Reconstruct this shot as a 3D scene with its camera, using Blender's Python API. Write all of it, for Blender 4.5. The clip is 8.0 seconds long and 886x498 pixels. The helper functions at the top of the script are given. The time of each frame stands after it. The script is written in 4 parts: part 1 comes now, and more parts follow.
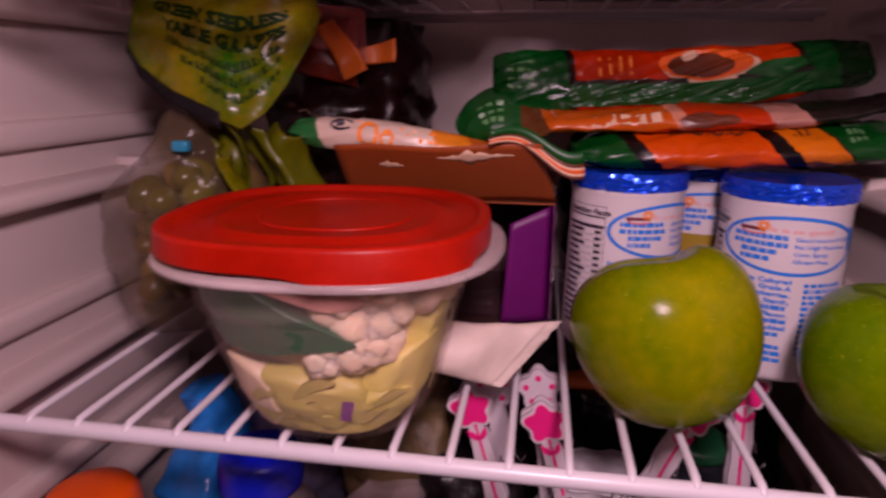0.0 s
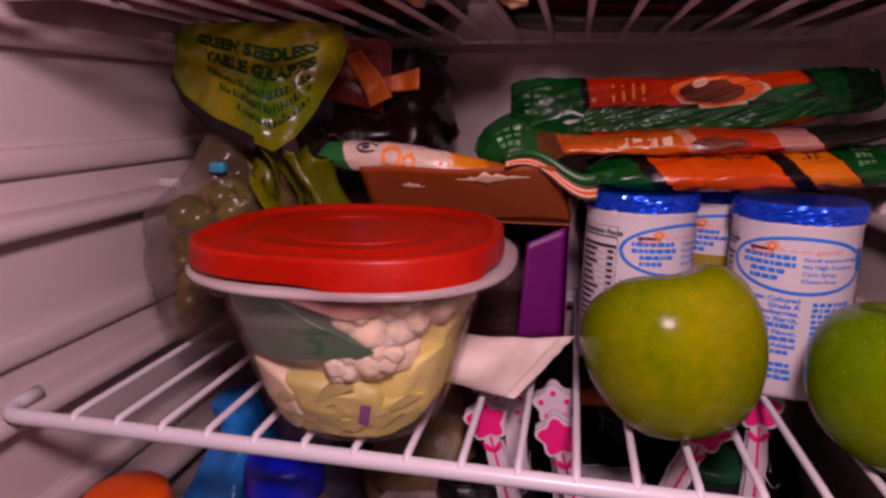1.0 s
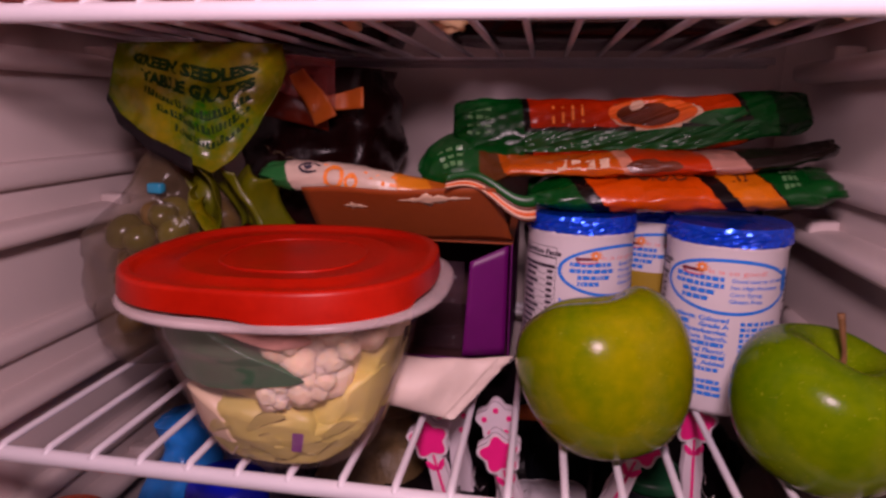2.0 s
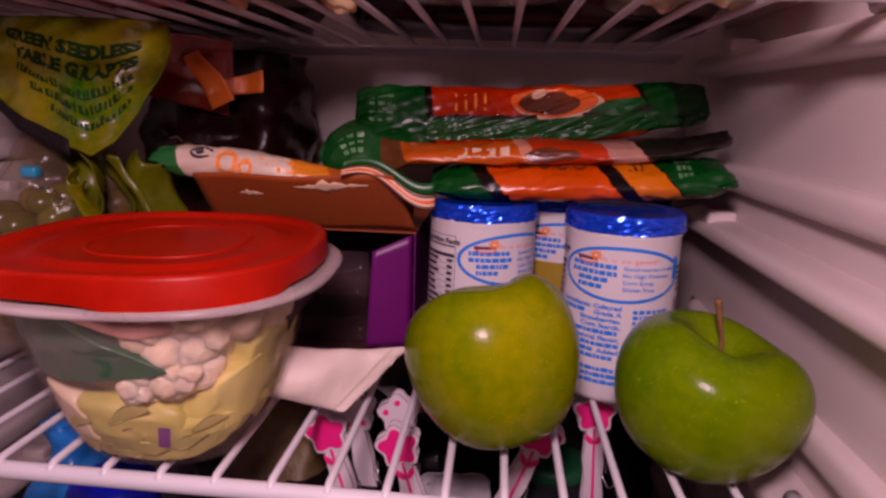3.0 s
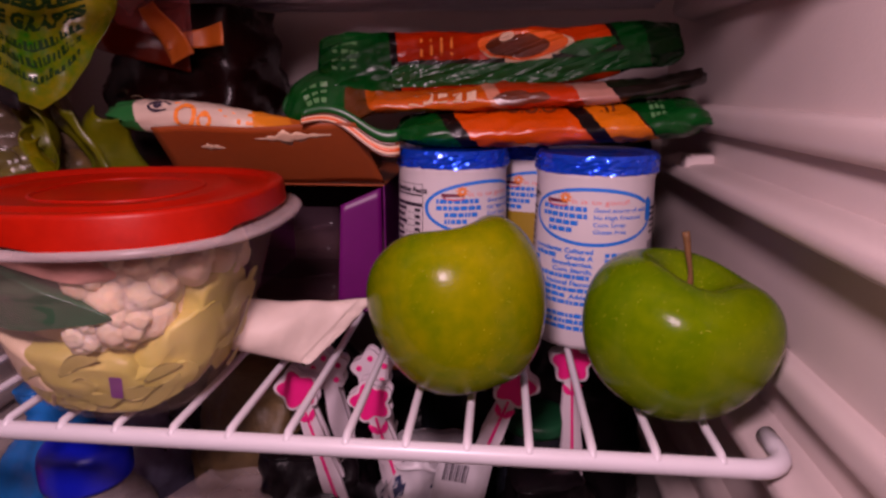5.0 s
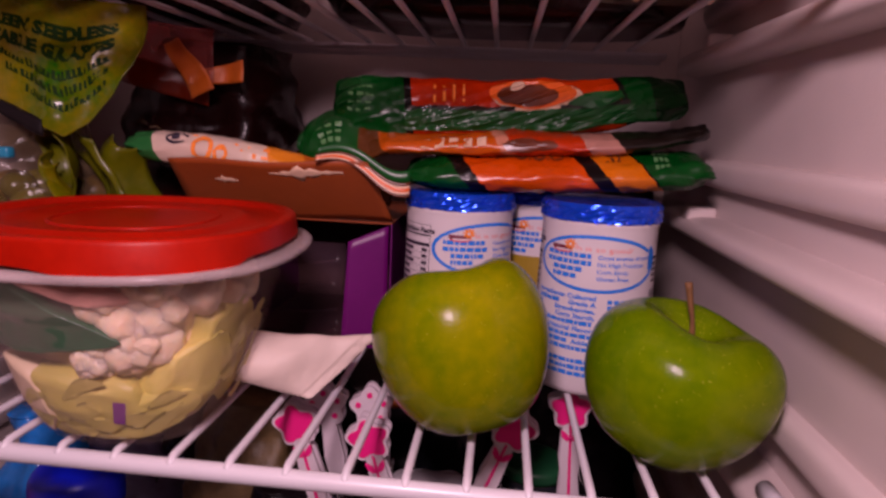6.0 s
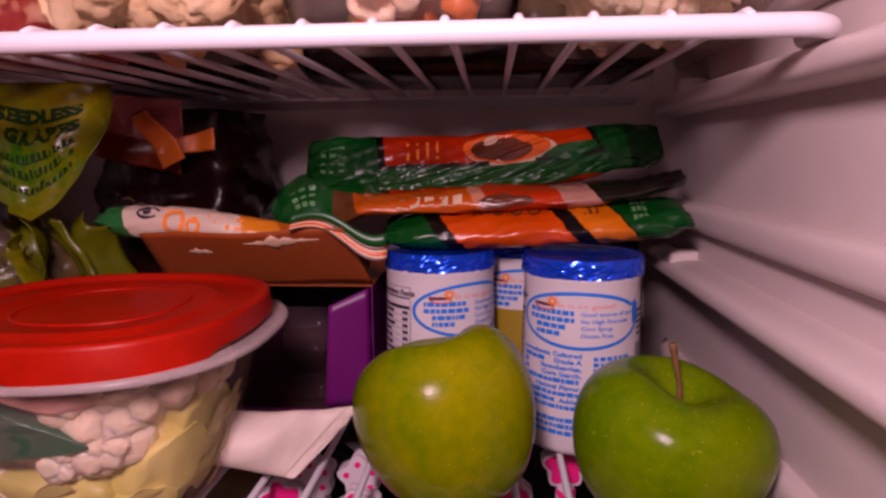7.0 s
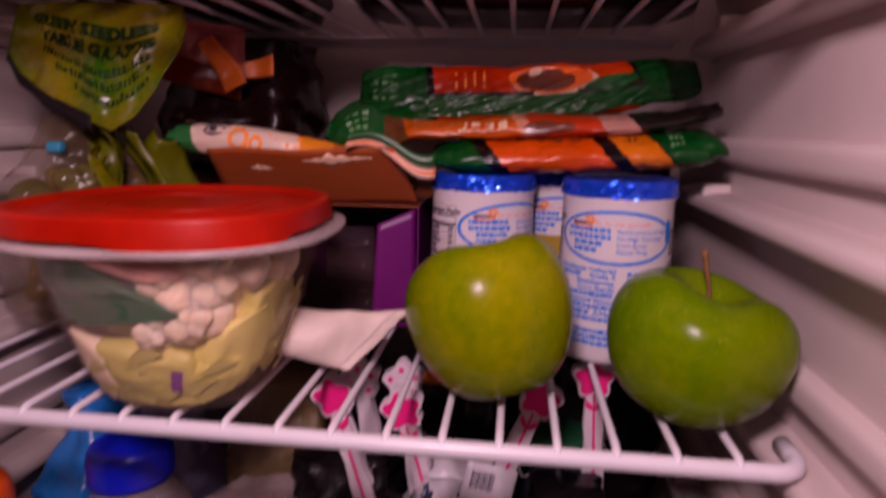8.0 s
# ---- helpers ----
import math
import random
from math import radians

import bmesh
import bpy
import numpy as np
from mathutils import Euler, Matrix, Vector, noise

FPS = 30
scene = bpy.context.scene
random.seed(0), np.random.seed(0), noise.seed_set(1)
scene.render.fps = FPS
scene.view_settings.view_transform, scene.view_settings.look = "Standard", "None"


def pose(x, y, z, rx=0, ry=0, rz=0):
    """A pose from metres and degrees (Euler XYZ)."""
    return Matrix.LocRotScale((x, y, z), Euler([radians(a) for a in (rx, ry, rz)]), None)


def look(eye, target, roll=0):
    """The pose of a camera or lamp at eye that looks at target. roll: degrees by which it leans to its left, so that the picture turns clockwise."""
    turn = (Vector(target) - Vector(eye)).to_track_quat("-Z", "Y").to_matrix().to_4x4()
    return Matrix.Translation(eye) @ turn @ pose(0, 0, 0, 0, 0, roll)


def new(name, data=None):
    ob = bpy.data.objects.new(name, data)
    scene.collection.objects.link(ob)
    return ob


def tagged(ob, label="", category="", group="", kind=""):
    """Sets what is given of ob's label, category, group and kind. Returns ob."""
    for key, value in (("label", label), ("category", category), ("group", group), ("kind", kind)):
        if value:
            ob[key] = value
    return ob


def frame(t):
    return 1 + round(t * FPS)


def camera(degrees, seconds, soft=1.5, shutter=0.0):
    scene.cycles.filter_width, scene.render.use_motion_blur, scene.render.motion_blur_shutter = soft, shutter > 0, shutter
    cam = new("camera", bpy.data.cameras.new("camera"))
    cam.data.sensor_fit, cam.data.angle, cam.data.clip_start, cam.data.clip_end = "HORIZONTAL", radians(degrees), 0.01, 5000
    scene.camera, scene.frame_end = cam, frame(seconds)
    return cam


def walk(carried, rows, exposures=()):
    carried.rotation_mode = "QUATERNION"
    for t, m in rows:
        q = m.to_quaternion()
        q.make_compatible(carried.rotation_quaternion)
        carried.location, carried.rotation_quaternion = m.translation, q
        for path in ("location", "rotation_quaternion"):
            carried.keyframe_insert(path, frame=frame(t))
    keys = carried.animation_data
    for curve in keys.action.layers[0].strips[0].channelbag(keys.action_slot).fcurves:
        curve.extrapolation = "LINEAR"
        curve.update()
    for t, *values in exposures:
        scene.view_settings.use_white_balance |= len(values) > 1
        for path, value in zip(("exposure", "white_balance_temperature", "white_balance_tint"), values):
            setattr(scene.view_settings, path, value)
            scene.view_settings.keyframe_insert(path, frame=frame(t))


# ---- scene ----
cam = camera(71.2, 8.0, soft=2.6, shutter=0.6)
PATH = [
    (0, (-0.019, -0.231, 0.161), (-0.312, 1.675, -0.369), 0.5),
    (0.5, (-0.026, -0.243, 0.16), (-0.442, 1.646, -0.347), 1.4),
    (1, (-0.009, -0.247, 0.16), (-0.403, 1.662, -0.288), 0.4),
    (1.2, (-0.007, -0.244, 0.164), (-0.349, 1.671, -0.301), 0.7),
    (2.3, (0.02, -0.243, 0.173), (-0.249, 1.691, -0.261), 0.8),
    (2.5, (0.029, -0.239, 0.171), (-0.179, 1.704, -0.255), 1.1),
    (3, (0.041, -0.233, 0.166), (-0.123, 1.709, -0.283), 1.8),
    (3.5, (0.051, -0.236, 0.172), (-0.108, 1.705, -0.281), 0.5),
    (4, (0.051, -0.237, 0.18), (-0.156, 1.703, -0.258), -0.8),
    (4.5, (0.061, -0.226, 0.148), (-0.094, 1.702, -0.362), -0.9),
    (4.7, (0.062, -0.224, 0.147), (-0.105, 1.697, -0.385), -0.9),
    (5.8, (0.058, -0.237, 0.142), (-0.114, 1.719, -0.237), 3.0),
    (6, (0.057, -0.232, 0.147), (-0.115, 1.724, -0.231), 2.6),
    (6.5, (0.047, -0.234, 0.155), (-0.148, 1.733, -0.149), 2.5),
    (7, (0.064, -0.222, 0.167), (-0.091, 1.749, -0.135), -0.5),
    (7.5, (0.054, -0.231, 0.165), (-0.112, 1.738, -0.143), 0.9),
    (8, (0.053, -0.252, 0.141), (-0.168, 1.696, -0.253), 1.0),
]
walk(cam, [(t, look(eye, target, roll)) for t, eye, target, roll in PATH])

# ---- light ----
world = bpy.data.worlds.new("world")
scene.world = world
world.use_nodes = True
world.node_tree.nodes["Background"].inputs[0].default_value = (0.55, 0.30, 0.36, 1)
world.node_tree.nodes["Background"].inputs[1].default_value = 0.002


hand = bpy.data.lights.new("hand_lamp", "POINT")
hand.energy, hand.color, hand.shadow_soft_size = 7.6, (1.0, 0.66, 0.785), 0.030
new("hand_lamp", hand).location = (0.018, -0.285, 0.298)
scene.view_settings.exposure = 0.0


# ---- materials ----
def mat(name, colour, rough=0.5, metal=0.0, vary=0.12, scale=60.0, bump=0.0, bump_scale=300.0, second=None, sheen=0.0, spec=0.5, bands=None, clear=0.0, sub=0.0, objvary=0.0, skew=0.12):
    """A node material: colour varied at two scales, fine relief; bands: a list of (place, colour) along the length of the thing; clear: the share that lets light straight through."""
    m = bpy.data.materials.new(name)
    m.use_nodes = True
    nt = m.node_tree
    N, L = nt.nodes, nt.links
    bsdf = N["Principled BSDF"]
    out = N["Material Output"]
    tc = N.new("ShaderNodeTexCoord")
    big, fine = N.new("ShaderNodeTexNoise"), N.new("ShaderNodeTexNoise")
    big.inputs["Scale"].default_value, fine.inputs["Scale"].default_value = scale * 0.3, scale * 3
    big.inputs["Detail"].default_value = 5
    fine.inputs["Detail"].default_value = 3
    for n in (big, fine):
        L.new(tc.outputs["Object"], n.inputs["Vector"])
    add = N.new("ShaderNodeMath")
    add.operation = "MULTIPLY_ADD"
    add.inputs[1].default_value = 0.4
    L.new(fine.outputs["Fac"], add.inputs[0])
    L.new(big.outputs["Fac"], add.inputs[2])
    rng = N.new("ShaderNodeMapRange")
    rng.inputs[1].default_value, rng.inputs[2].default_value = 0.4, 1.0
    L.new(add.outputs[0], rng.inputs[0])
    mix = N.new("ShaderNodeMix")
    mix.data_type = "RGBA"
    c2 = second or tuple(max(0.0, c * (1 - 2.2 * vary)) for c in colour)
    mix.inputs["A"].default_value = (*c2, 1)
    mix.inputs["B"].default_value = (*colour, 1)
    L.new(rng.outputs[0], mix.inputs["Factor"])
    result = mix.outputs["Result"]
    if bands:
        uv = N.new("ShaderNodeUVMap")
        sep = N.new("ShaderNodeSeparateXYZ")
        L.new(uv.outputs[0], sep.inputs[0])
        sk = N.new("ShaderNodeMath")
        sk.operation = "MULTIPLY_ADD"
        sk.inputs[1].default_value = skew
        off = N.new("ShaderNodeMath")
        off.operation = "SUBTRACT"
        off.inputs[1].default_value = 0.6
        L.new(sep.outputs[1], off.inputs[0])
        L.new(off.outputs[0], sk.inputs[0])
        L.new(sep.outputs[0], sk.inputs[2])
        ramp = N.new("ShaderNodeValToRGB")
        ramp.color_ramp.interpolation = "CONSTANT"
        el = ramp.color_ramp.elements
        for k, (p, c) in enumerate(bands):
            e = el[k] if k < 2 else el.new(p)
            e.position, e.color = p, (*c, 1)
        L.new(sk.outputs[0], ramp.inputs[0])
        mul = N.new("ShaderNodeMix")
        mul.data_type, mul.blend_type = "RGBA", "MULTIPLY"
        mul.inputs["Factor"].default_value = 1.0
        L.new(ramp.outputs[0], mul.inputs["A"])
        L.new(result, mul.inputs["B"])
        result = mul.outputs["Result"]
    if objvary:
        oi = N.new("ShaderNodeObjectInfo")
        hs = N.new("ShaderNodeHueSaturation")
        mr = N.new("ShaderNodeMapRange")
        mr.inputs[3].default_value, mr.inputs[4].default_value = 1 - objvary, 1 + objvary
        L.new(oi.outputs["Random"], mr.inputs[0])
        L.new(mr.outputs[0], hs.inputs["Value"])
        L.new(result, hs.inputs["Color"])
        result = hs.outputs[0]
    L.new(result, bsdf.inputs["Base Color"])
    bsdf.inputs["Roughness"].default_value = rough
    bsdf.inputs["Metallic"].default_value = metal
    bsdf.inputs["Specular IOR Level"].default_value = spec
    if sub:
        bsdf.inputs["Subsurface Weight"].default_value = sub
        bsdf.inputs["Subsurface Radius"].default_value = (0.004, 0.003, 0.002)
        bsdf.inputs["Subsurface Scale"].default_value = 1.0
    rr = N.new("ShaderNodeMapRange")
    rr.inputs[3].default_value, rr.inputs[4].default_value = max(0.02, rough - 0.1), min(1, rough + 0.12)
    L.new(big.outputs["Fac"], rr.inputs[0])
    L.new(rr.outputs[0], bsdf.inputs["Roughness"])
    if bump:
        bn = N.new("ShaderNodeTexNoise")
        bn.inputs["Scale"].default_value = bump_scale
        bn.inputs["Detail"].default_value = 4
        L.new(tc.outputs["Object"], bn.inputs["Vector"])
        b = N.new("ShaderNodeBump")
        b.inputs["Strength"].default_value = bump
        b.inputs["Distance"].default_value = 0.001
        L.new(bn.outputs["Fac"], b.inputs["Height"])
        L.new(b.outputs[0], bsdf.inputs["Normal"])
    if clear:
        tr = N.new("ShaderNodeBsdfTransparent")
        tr.inputs[0].default_value = (0.96, 0.95, 0.96, 1)
        ms = N.new("ShaderNodeMixShader")
        cr = N.new("ShaderNodeMapRange")
        cr.inputs[1].default_value, cr.inputs[2].default_value = 0.3, 0.7
        cr.inputs[3].default_value, cr.inputs[4].default_value = max(0, clear - 1.2 * (1 - clear)), clear + 0.6 * (1 - clear)
        L.new(big.outputs["Fac"], cr.inputs[0])
        L.new(cr.outputs[0], ms.inputs[0])
        L.new(bsdf.outputs[0], ms.inputs[1])
        L.new(tr.outputs[0], ms.inputs[2])
        L.new(ms.outputs[0], out.inputs["Surface"])
    return m


WHITE = (1, 1, 1)
liner = mat("fridge_liner_plastic", (0.62, 0.525, 0.50), 0.42, vary=0.05, scale=14, bump=0.12, bump_scale=500)
vinyl = mat("white_vinyl_wire", (0.76, 0.72, 0.76), 0.3, vary=0.04, scale=40)
red_lid = mat("red_plastic_lid", (0.40, 0.008, 0.001), 0.38, spec=0.16, vary=0.2, scale=90, second=(0.25, 0.004, 0.0006), bump=0.08, bump_scale=260)
frost = mat("frosted_clear_plastic", (0.95, 0.74, 0.62), 0.20, vary=0.06, scale=30, clear=0.952, bump=0.1, bump_scale=140)
flange_plastic = mat("milky_clear_plastic", (0.97, 0.80, 0.78), 0.25, vary=0.06, scale=30, clear=0.78)
cauli_white = mat("cauliflower", (1.0, 0.80, 0.56), 0.7, vary=0.12, scale=200, bump=0.9, bump_scale=520, sub=0.6, second=(0.92, 0.62, 0.42))
cabbage = mat("shredded_cabbage", (0.76, 0.64, 0.19), 0.45, vary=0.2, scale=160, bump=0.3, sub=0.2, second=(0.50, 0.44, 0.08), objvary=0.15)
pickle = mat("dark_green_leaf", (0.002, 0.12, 0.045), 0.30, vary=0.25, scale=60, bump=0.4, bump_scale=200)
pink_meat = mat("pink_vegetable", (0.92, 0.46, 0.35), 0.5, vary=0.2, scale=80, bump=0.4)
purple_veg = mat("purple_cabbage", (0.26, 0.06, 0.28), 0.4, vary=0.2, scale=90)
cream_liquid = mat("pale_dressing", (0.86, 0.68, 0.44), 0.4, vary=0.08, scale=50)
apple_skin = mat("green_apple_skin", (0.27, 0.245, 0.0002), 0.17, vary=0.20, scale=60, bump=0.10, bump_scale=700, second=(0.050, 0.125, 0.0003), spec=0.12)
apple_skin_dark = mat("deep_green_apple_skin", (0.165, 0.22, 0.0002), 0.17, vary=0.20, scale=60, bump=0.10, bump_scale=700, second=(0.05, 0.12, 0.0005), spec=0.10)
speck = mat("apple_lenticel", (0.46, 0.44, 0.03), 0.4, vary=0.05)
stem_wood = mat("apple_stem_wood", (0.22, 0.10, 0.03), 0.7, vary=0.25, scale=300, bump=0.4)
cup_white = mat("white_cup_plastic", (0.66, 0.60, 0.62), 0.35, vary=0.03, scale=40)
ink_blue = mat("blue_ink", (0.012, 0.19, 0.72), 0.4, vary=0.05)
ink_black = mat("black_ink", (0.03, 0.02, 0.04), 0.4, vary=0.05)
ink_red = mat("red_ink", (0.70, 0.05, 0.03), 0.4, vary=0.05)
ink_maroon = mat("maroon_ink", (0.16, 0.02, 0.05), 0.4, vary=0.05)
ink_pink = mat("pink_ink", (0.80, 0.22, 0.20), 0.4, vary=0.05)
ink_orange = mat("orange_ink", (0.85, 0.24, 0.03), 0.4, vary=0.05)
ink_yellow = mat("yellow_ink", (0.34, 0.23, 0.02), 0.4, vary=0.05)
ink_green = mat("dark_green_ink", (0.005, 0.022, 0.001), 0.55, spec=0.1, vary=0.1)
foil_blue = mat("blue_foil", (0.004, 0.09, 0.98), 0.22, metal=0.6, vary=0.12, scale=80, bump=0.8, bump_scale=130)
foil_bsdf = foil_blue.node_tree.nodes["Principled BSDF"]
foil_bsdf.inputs["Coat Weight"].default_value = 0.6
foil_bsdf.inputs["Coat Roughness"].default_value = 0.05
foil_blue.node_tree.links.new(foil_blue.node_tree.nodes["Bump"].outputs[0], foil_bsdf.inputs["Coat Normal"])
paper = mat("white_waxed_paper", (0.72, 0.59, 0.51), 0.55, vary=0.06, scale=40, bump=0.5, bump_scale=90)
card_brown = mat("brown_cardboard", (0.30, 0.056, 0.007), 0.5, vary=0.12, scale=70, bump=0.15)
card_purple = mat("purple_printed_cardboard", (0.15, 0.002, 0.14), 0.4, vary=0.12, scale=50)
# Box inside near black: the shade in there is put into the card colour.
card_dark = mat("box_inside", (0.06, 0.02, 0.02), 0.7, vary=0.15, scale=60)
tray_plastic = mat("clear_tray_plastic", (0.16, 0.09, 0.12), 0.2, clear=0.88, vary=0.1)
GR, OR, BK, YO = (0.0005, 0.060, 0.006), (0.60, 0.066, 0.0), (0.006, 0.003, 0.003), (0.62, 0.15, 0.002)
film_lower = mat("printed_film_orange", WHITE, 0.26, spec=0.35, vary=0.16, scale=60, bump=0.5, bump_scale=110, bands=[(0.0, GR), (0.165, BK), (0.222, OR), (0.585, BK), (0.640, YO), (0.775, BK), (0.785, GR)], skew=0.3)
# The last band is the green again, darkened as shade on the right end.
film_top = mat("printed_film_green", WHITE, 0.26, spec=0.3, vary=0.18, scale=60, bump=0.4, bump_scale=90, bands=[(0.0, GR), (0.205, BK), (0.225, (0.46, 0.022, 0.0008)), (0.55, (0.50, 0.034, 0.0008)), (0.81, BK), (0.825, GR), (0.90, (0.002, 0.02, 0.003))], skew=0.04)
# The near-black last band paints the shade over this packet's right end.
film_middle = mat("printed_film_middle", WHITE, 0.28, vary=0.12, scale=60, bump=0.4, bump_scale=110, bands=[(0.0, GR), (0.17, (0.10, 0.03, 0.006)), (0.22, (0.50, 0.085, 0.002)), (0.50, (0.55, 0.22, 0.13)), (0.53, (0.44, 0.028, 0.0008)), (0.70, (0.42, 0.20, 0.15)), (0.78, (0.010, 0.006, 0.004))], skew=0.1)
film_white = mat("printed_film_white", WHITE, 0.3, vary=0.08, scale=60, bump=0.35, bump_scale=110, bands=[(0.0, (0.02, 0.13, 0.03)), (0.11, (0.62, 0.48, 0.38)), (0.44, (0.62, 0.48, 0.36)), (0.53, (0.64, 0.20, 0.008)), (0.66, (0.46, 0.10, 0.008)), (0.78, (0.20, 0.05, 0.01))])
grape_print = mat("yellow_green_bag_print", (0.19, 0.135, 0.001), 0.25, spec=0.3, vary=0.3, scale=90, bump=0.9, bump_scale=60, second=(0.004, 0.075, 0.0008))
fold_film = mat("dark_green_film", (0.12, 0.11, 0.001), 0.30, spec=0.25, vary=0.3, scale=30, bump=0.8, bump_scale=80, second=(0.015, 0.04, 0.001))
bag_black = mat("black_bag_print", (0.008, 0.005, 0.006), 0.6, spec=0.15, vary=0.2)
cling = mat("clear_crinkled_bag", (0.28, 0.20, 0.11), 0.14, vary=0.2, scale=40, clear=0.78, bump=1.0, bump_scale=110)
grape_skin = mat("green_grape_skin", (0.13, 0.115, 0.004), 0.25, vary=0.2, scale=60, objvary=0.3, sub=0.1)
grape_dull = mat("brownish_grape_skin", (0.20, 0.115, 0.012), 0.35, vary=0.2, scale=60, objvary=0.3)
dark_film = mat("dark_maroon_film", (0.014, 0.002, 0.002), 0.25, spec=0.22, vary=0.3, scale=40, bump=0.8, bump_scale=80)
rust_film = mat("rust_red_film", (0.17, 0.014, 0.001), 0.30, spec=0.25, vary=0.25, scale=40, bump=0.6, bump_scale=80)
pink_film = mat("pink_translucent_film", (0.46, 0.10, 0.09), 0.3, vary=0.2, scale=40, bump=0.6, bump_scale=80, clear=0.55)
orange_tag = mat("orange_ribbon", (0.60, 0.13, 0.010), 0.45, vary=0.12, scale=60, bump=0.2)
blue_lid = mat("deep_blue_plastic", (0.003, 0.012, 0.60), 0.35, vary=0.1, scale=40)
orange_cap = mat("orange_plastic", (0.95, 0.11, 0.002), 0.4, vary=0.08, scale=40)
blue_bag = mat("blue_translucent_bag", (0.03, 0.32, 1.0), 0.25, vary=0.25, scale=40, bump=0.7, bump_scale=80)
clear_jar = mat("clear_plastic_jar", (0.55, 0.48, 0.48), 0.12, clear=0.6, vary=0.1)
jar_food = mat("pale_brown_preserve", (0.40, 0.28, 0.20), 0.5, vary=0.25, scale=60)
clip_white = mat("white_clip_plastic", (0.76, 0.67, 0.72), 0.35, vary=0.04)
clip_pink = mat("hot_pink_plastic", (0.92, 0.016, 0.25), 0.35, vary=0.06)
steel = mat("spring_steel", (0.6, 0.58, 0.58), 0.25, metal=1.0, vary=0.1)
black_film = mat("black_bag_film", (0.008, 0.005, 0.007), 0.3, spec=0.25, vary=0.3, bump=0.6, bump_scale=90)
navy_white = mat("white_bag_film", (0.70, 0.66, 0.70), 0.35, vary=0.12, bump=0.6, bump_scale=90)
navy_ink = mat("navy_ink", (0.02, 0.03, 0.10), 0.35, vary=0.1)
mesh_bag = mat("grey_mesh_bag", (0.30, 0.27, 0.24), 0.5, vary=0.3, scale=120, bump=0.8, bump_scale=400)
olive_veg = mat("olive_brown_vegetable", (0.20, 0.13, 0.05), 0.5, vary=0.35, scale=60, bump=0.5)
dark_green_lid = mat("dark_green_plastic", (0.012, 0.09, 0.035), 0.35, vary=0.1)
dark_jar = mat("dark_glass_jar", (0.02, 0.022, 0.03), 0.12, vary=0.2)
cream_food = mat("cream_coloured_food", (0.76, 0.56, 0.34), 0.55, vary=0.2, scale=60, bump=0.5, bump_scale=200, second=(0.60, 0.36, 0.14))
red_film = mat("red_translucent_film", (0.58, 0.06, 0.06), 0.3, vary=0.2, scale=40, bump=0.6, bump_scale=80, clear=0.5)
kitchen_paint = mat("kitchen_wall_paint", (0.45, 0.36, 0.34), 0.8, vary=0.06, scale=3, bump=0.1)
kitchen_tile = mat("kitchen_floor_vinyl", (0.35, 0.28, 0.24), 0.4, vary=0.15, scale=5)
steel_body = mat("fridge_body_enamel", (0.75, 0.73, 0.72), 0.35, vary=0.04, scale=10)
smoked = mat("crisper_glass", (0.5, 0.48, 0.48), 0.15, vary=0.08)


# ---- building helpers ----
def thing(name, loc, label, category, group="", rot=(0, 0, 0)):
    ob = new(name)
    ob.empty_display_size = 0.01
    ob.matrix_world = pose(*loc, *rot)
    return tagged(ob, label, category, group)


def part(name, bm, material, parent=None, label="", smooth=True, m=None):
    me = bpy.data.meshes.new(name)
    bm.normal_update()
    bm.to_mesh(me)
    bm.free()
    me.materials.append(material)
    if smooth:
        for p in me.polygons:
            p.use_smooth = True
    ob = new(name, me)
    if parent:
        ob.parent = parent
    if m is not None:
        ob.matrix_basis = m
    if label:
        ob["label"] = label
    return ob


def same(name, ob, parent, m):
    """Another piece on the same mesh."""
    o = new(name, ob.data)
    o.parent = parent
    o.matrix_basis = m
    return o


def box_bm(x0, x1, y0, y1, z0, z1, bevel=0.0, seg=2):
    bm = bmesh.new()
    bmesh.ops.create_cube(bm, size=1, matrix=Matrix.Translation(((x0 + x1) / 2, (y0 + y1) / 2, (z0 + z1) / 2)) @ Matrix.Diagonal((x1 - x0, y1 - y0, z1 - z0, 1)))
    if bevel:
        bmesh.ops.bevel(bm, geom=bm.edges[:], offset=bevel, segments=seg, affect="EDGES", profile=0.5)
    return bm


def loft(rings, close_start=True, close_end=True, loop=False, uv=False):
    """A skin over closed rings of equally many points."""
    bm = bmesh.new()
    rows = [[bm.verts.new(p) for p in ring] for ring in rings]
    n = len(rings[0])
    lay = bm.loops.layers.uv.new("UVMap") if uv else None
    pairs = list(zip(range(len(rows) - 1), range(1, len(rows))))
    if loop:
        pairs.append((len(rows) - 1, 0))
    for a, b in pairs:
        for j in range(n):
            k = (j + 1) % n
            f = bm.faces.new((rows[a][j], rows[a][k], rows[b][k], rows[b][j]))
            if lay:
                d = max(1, len(rows) - 1)
                for lp, (s, t) in zip(f.loops, ((a, j), (a, j + 1), (b, j + 1), (b, j))):
                    lp[lay].uv = (s / d, t / n + (0.5 if j < n // 2 else -0.5))
    if not loop and close_start:
        bm.faces.new(rows[0][::-1])
    if not loop and close_end:
        bm.faces.new(rows[-1])
    bmesh.ops.recalc_face_normals(bm, faces=bm.faces[:])
    return bm


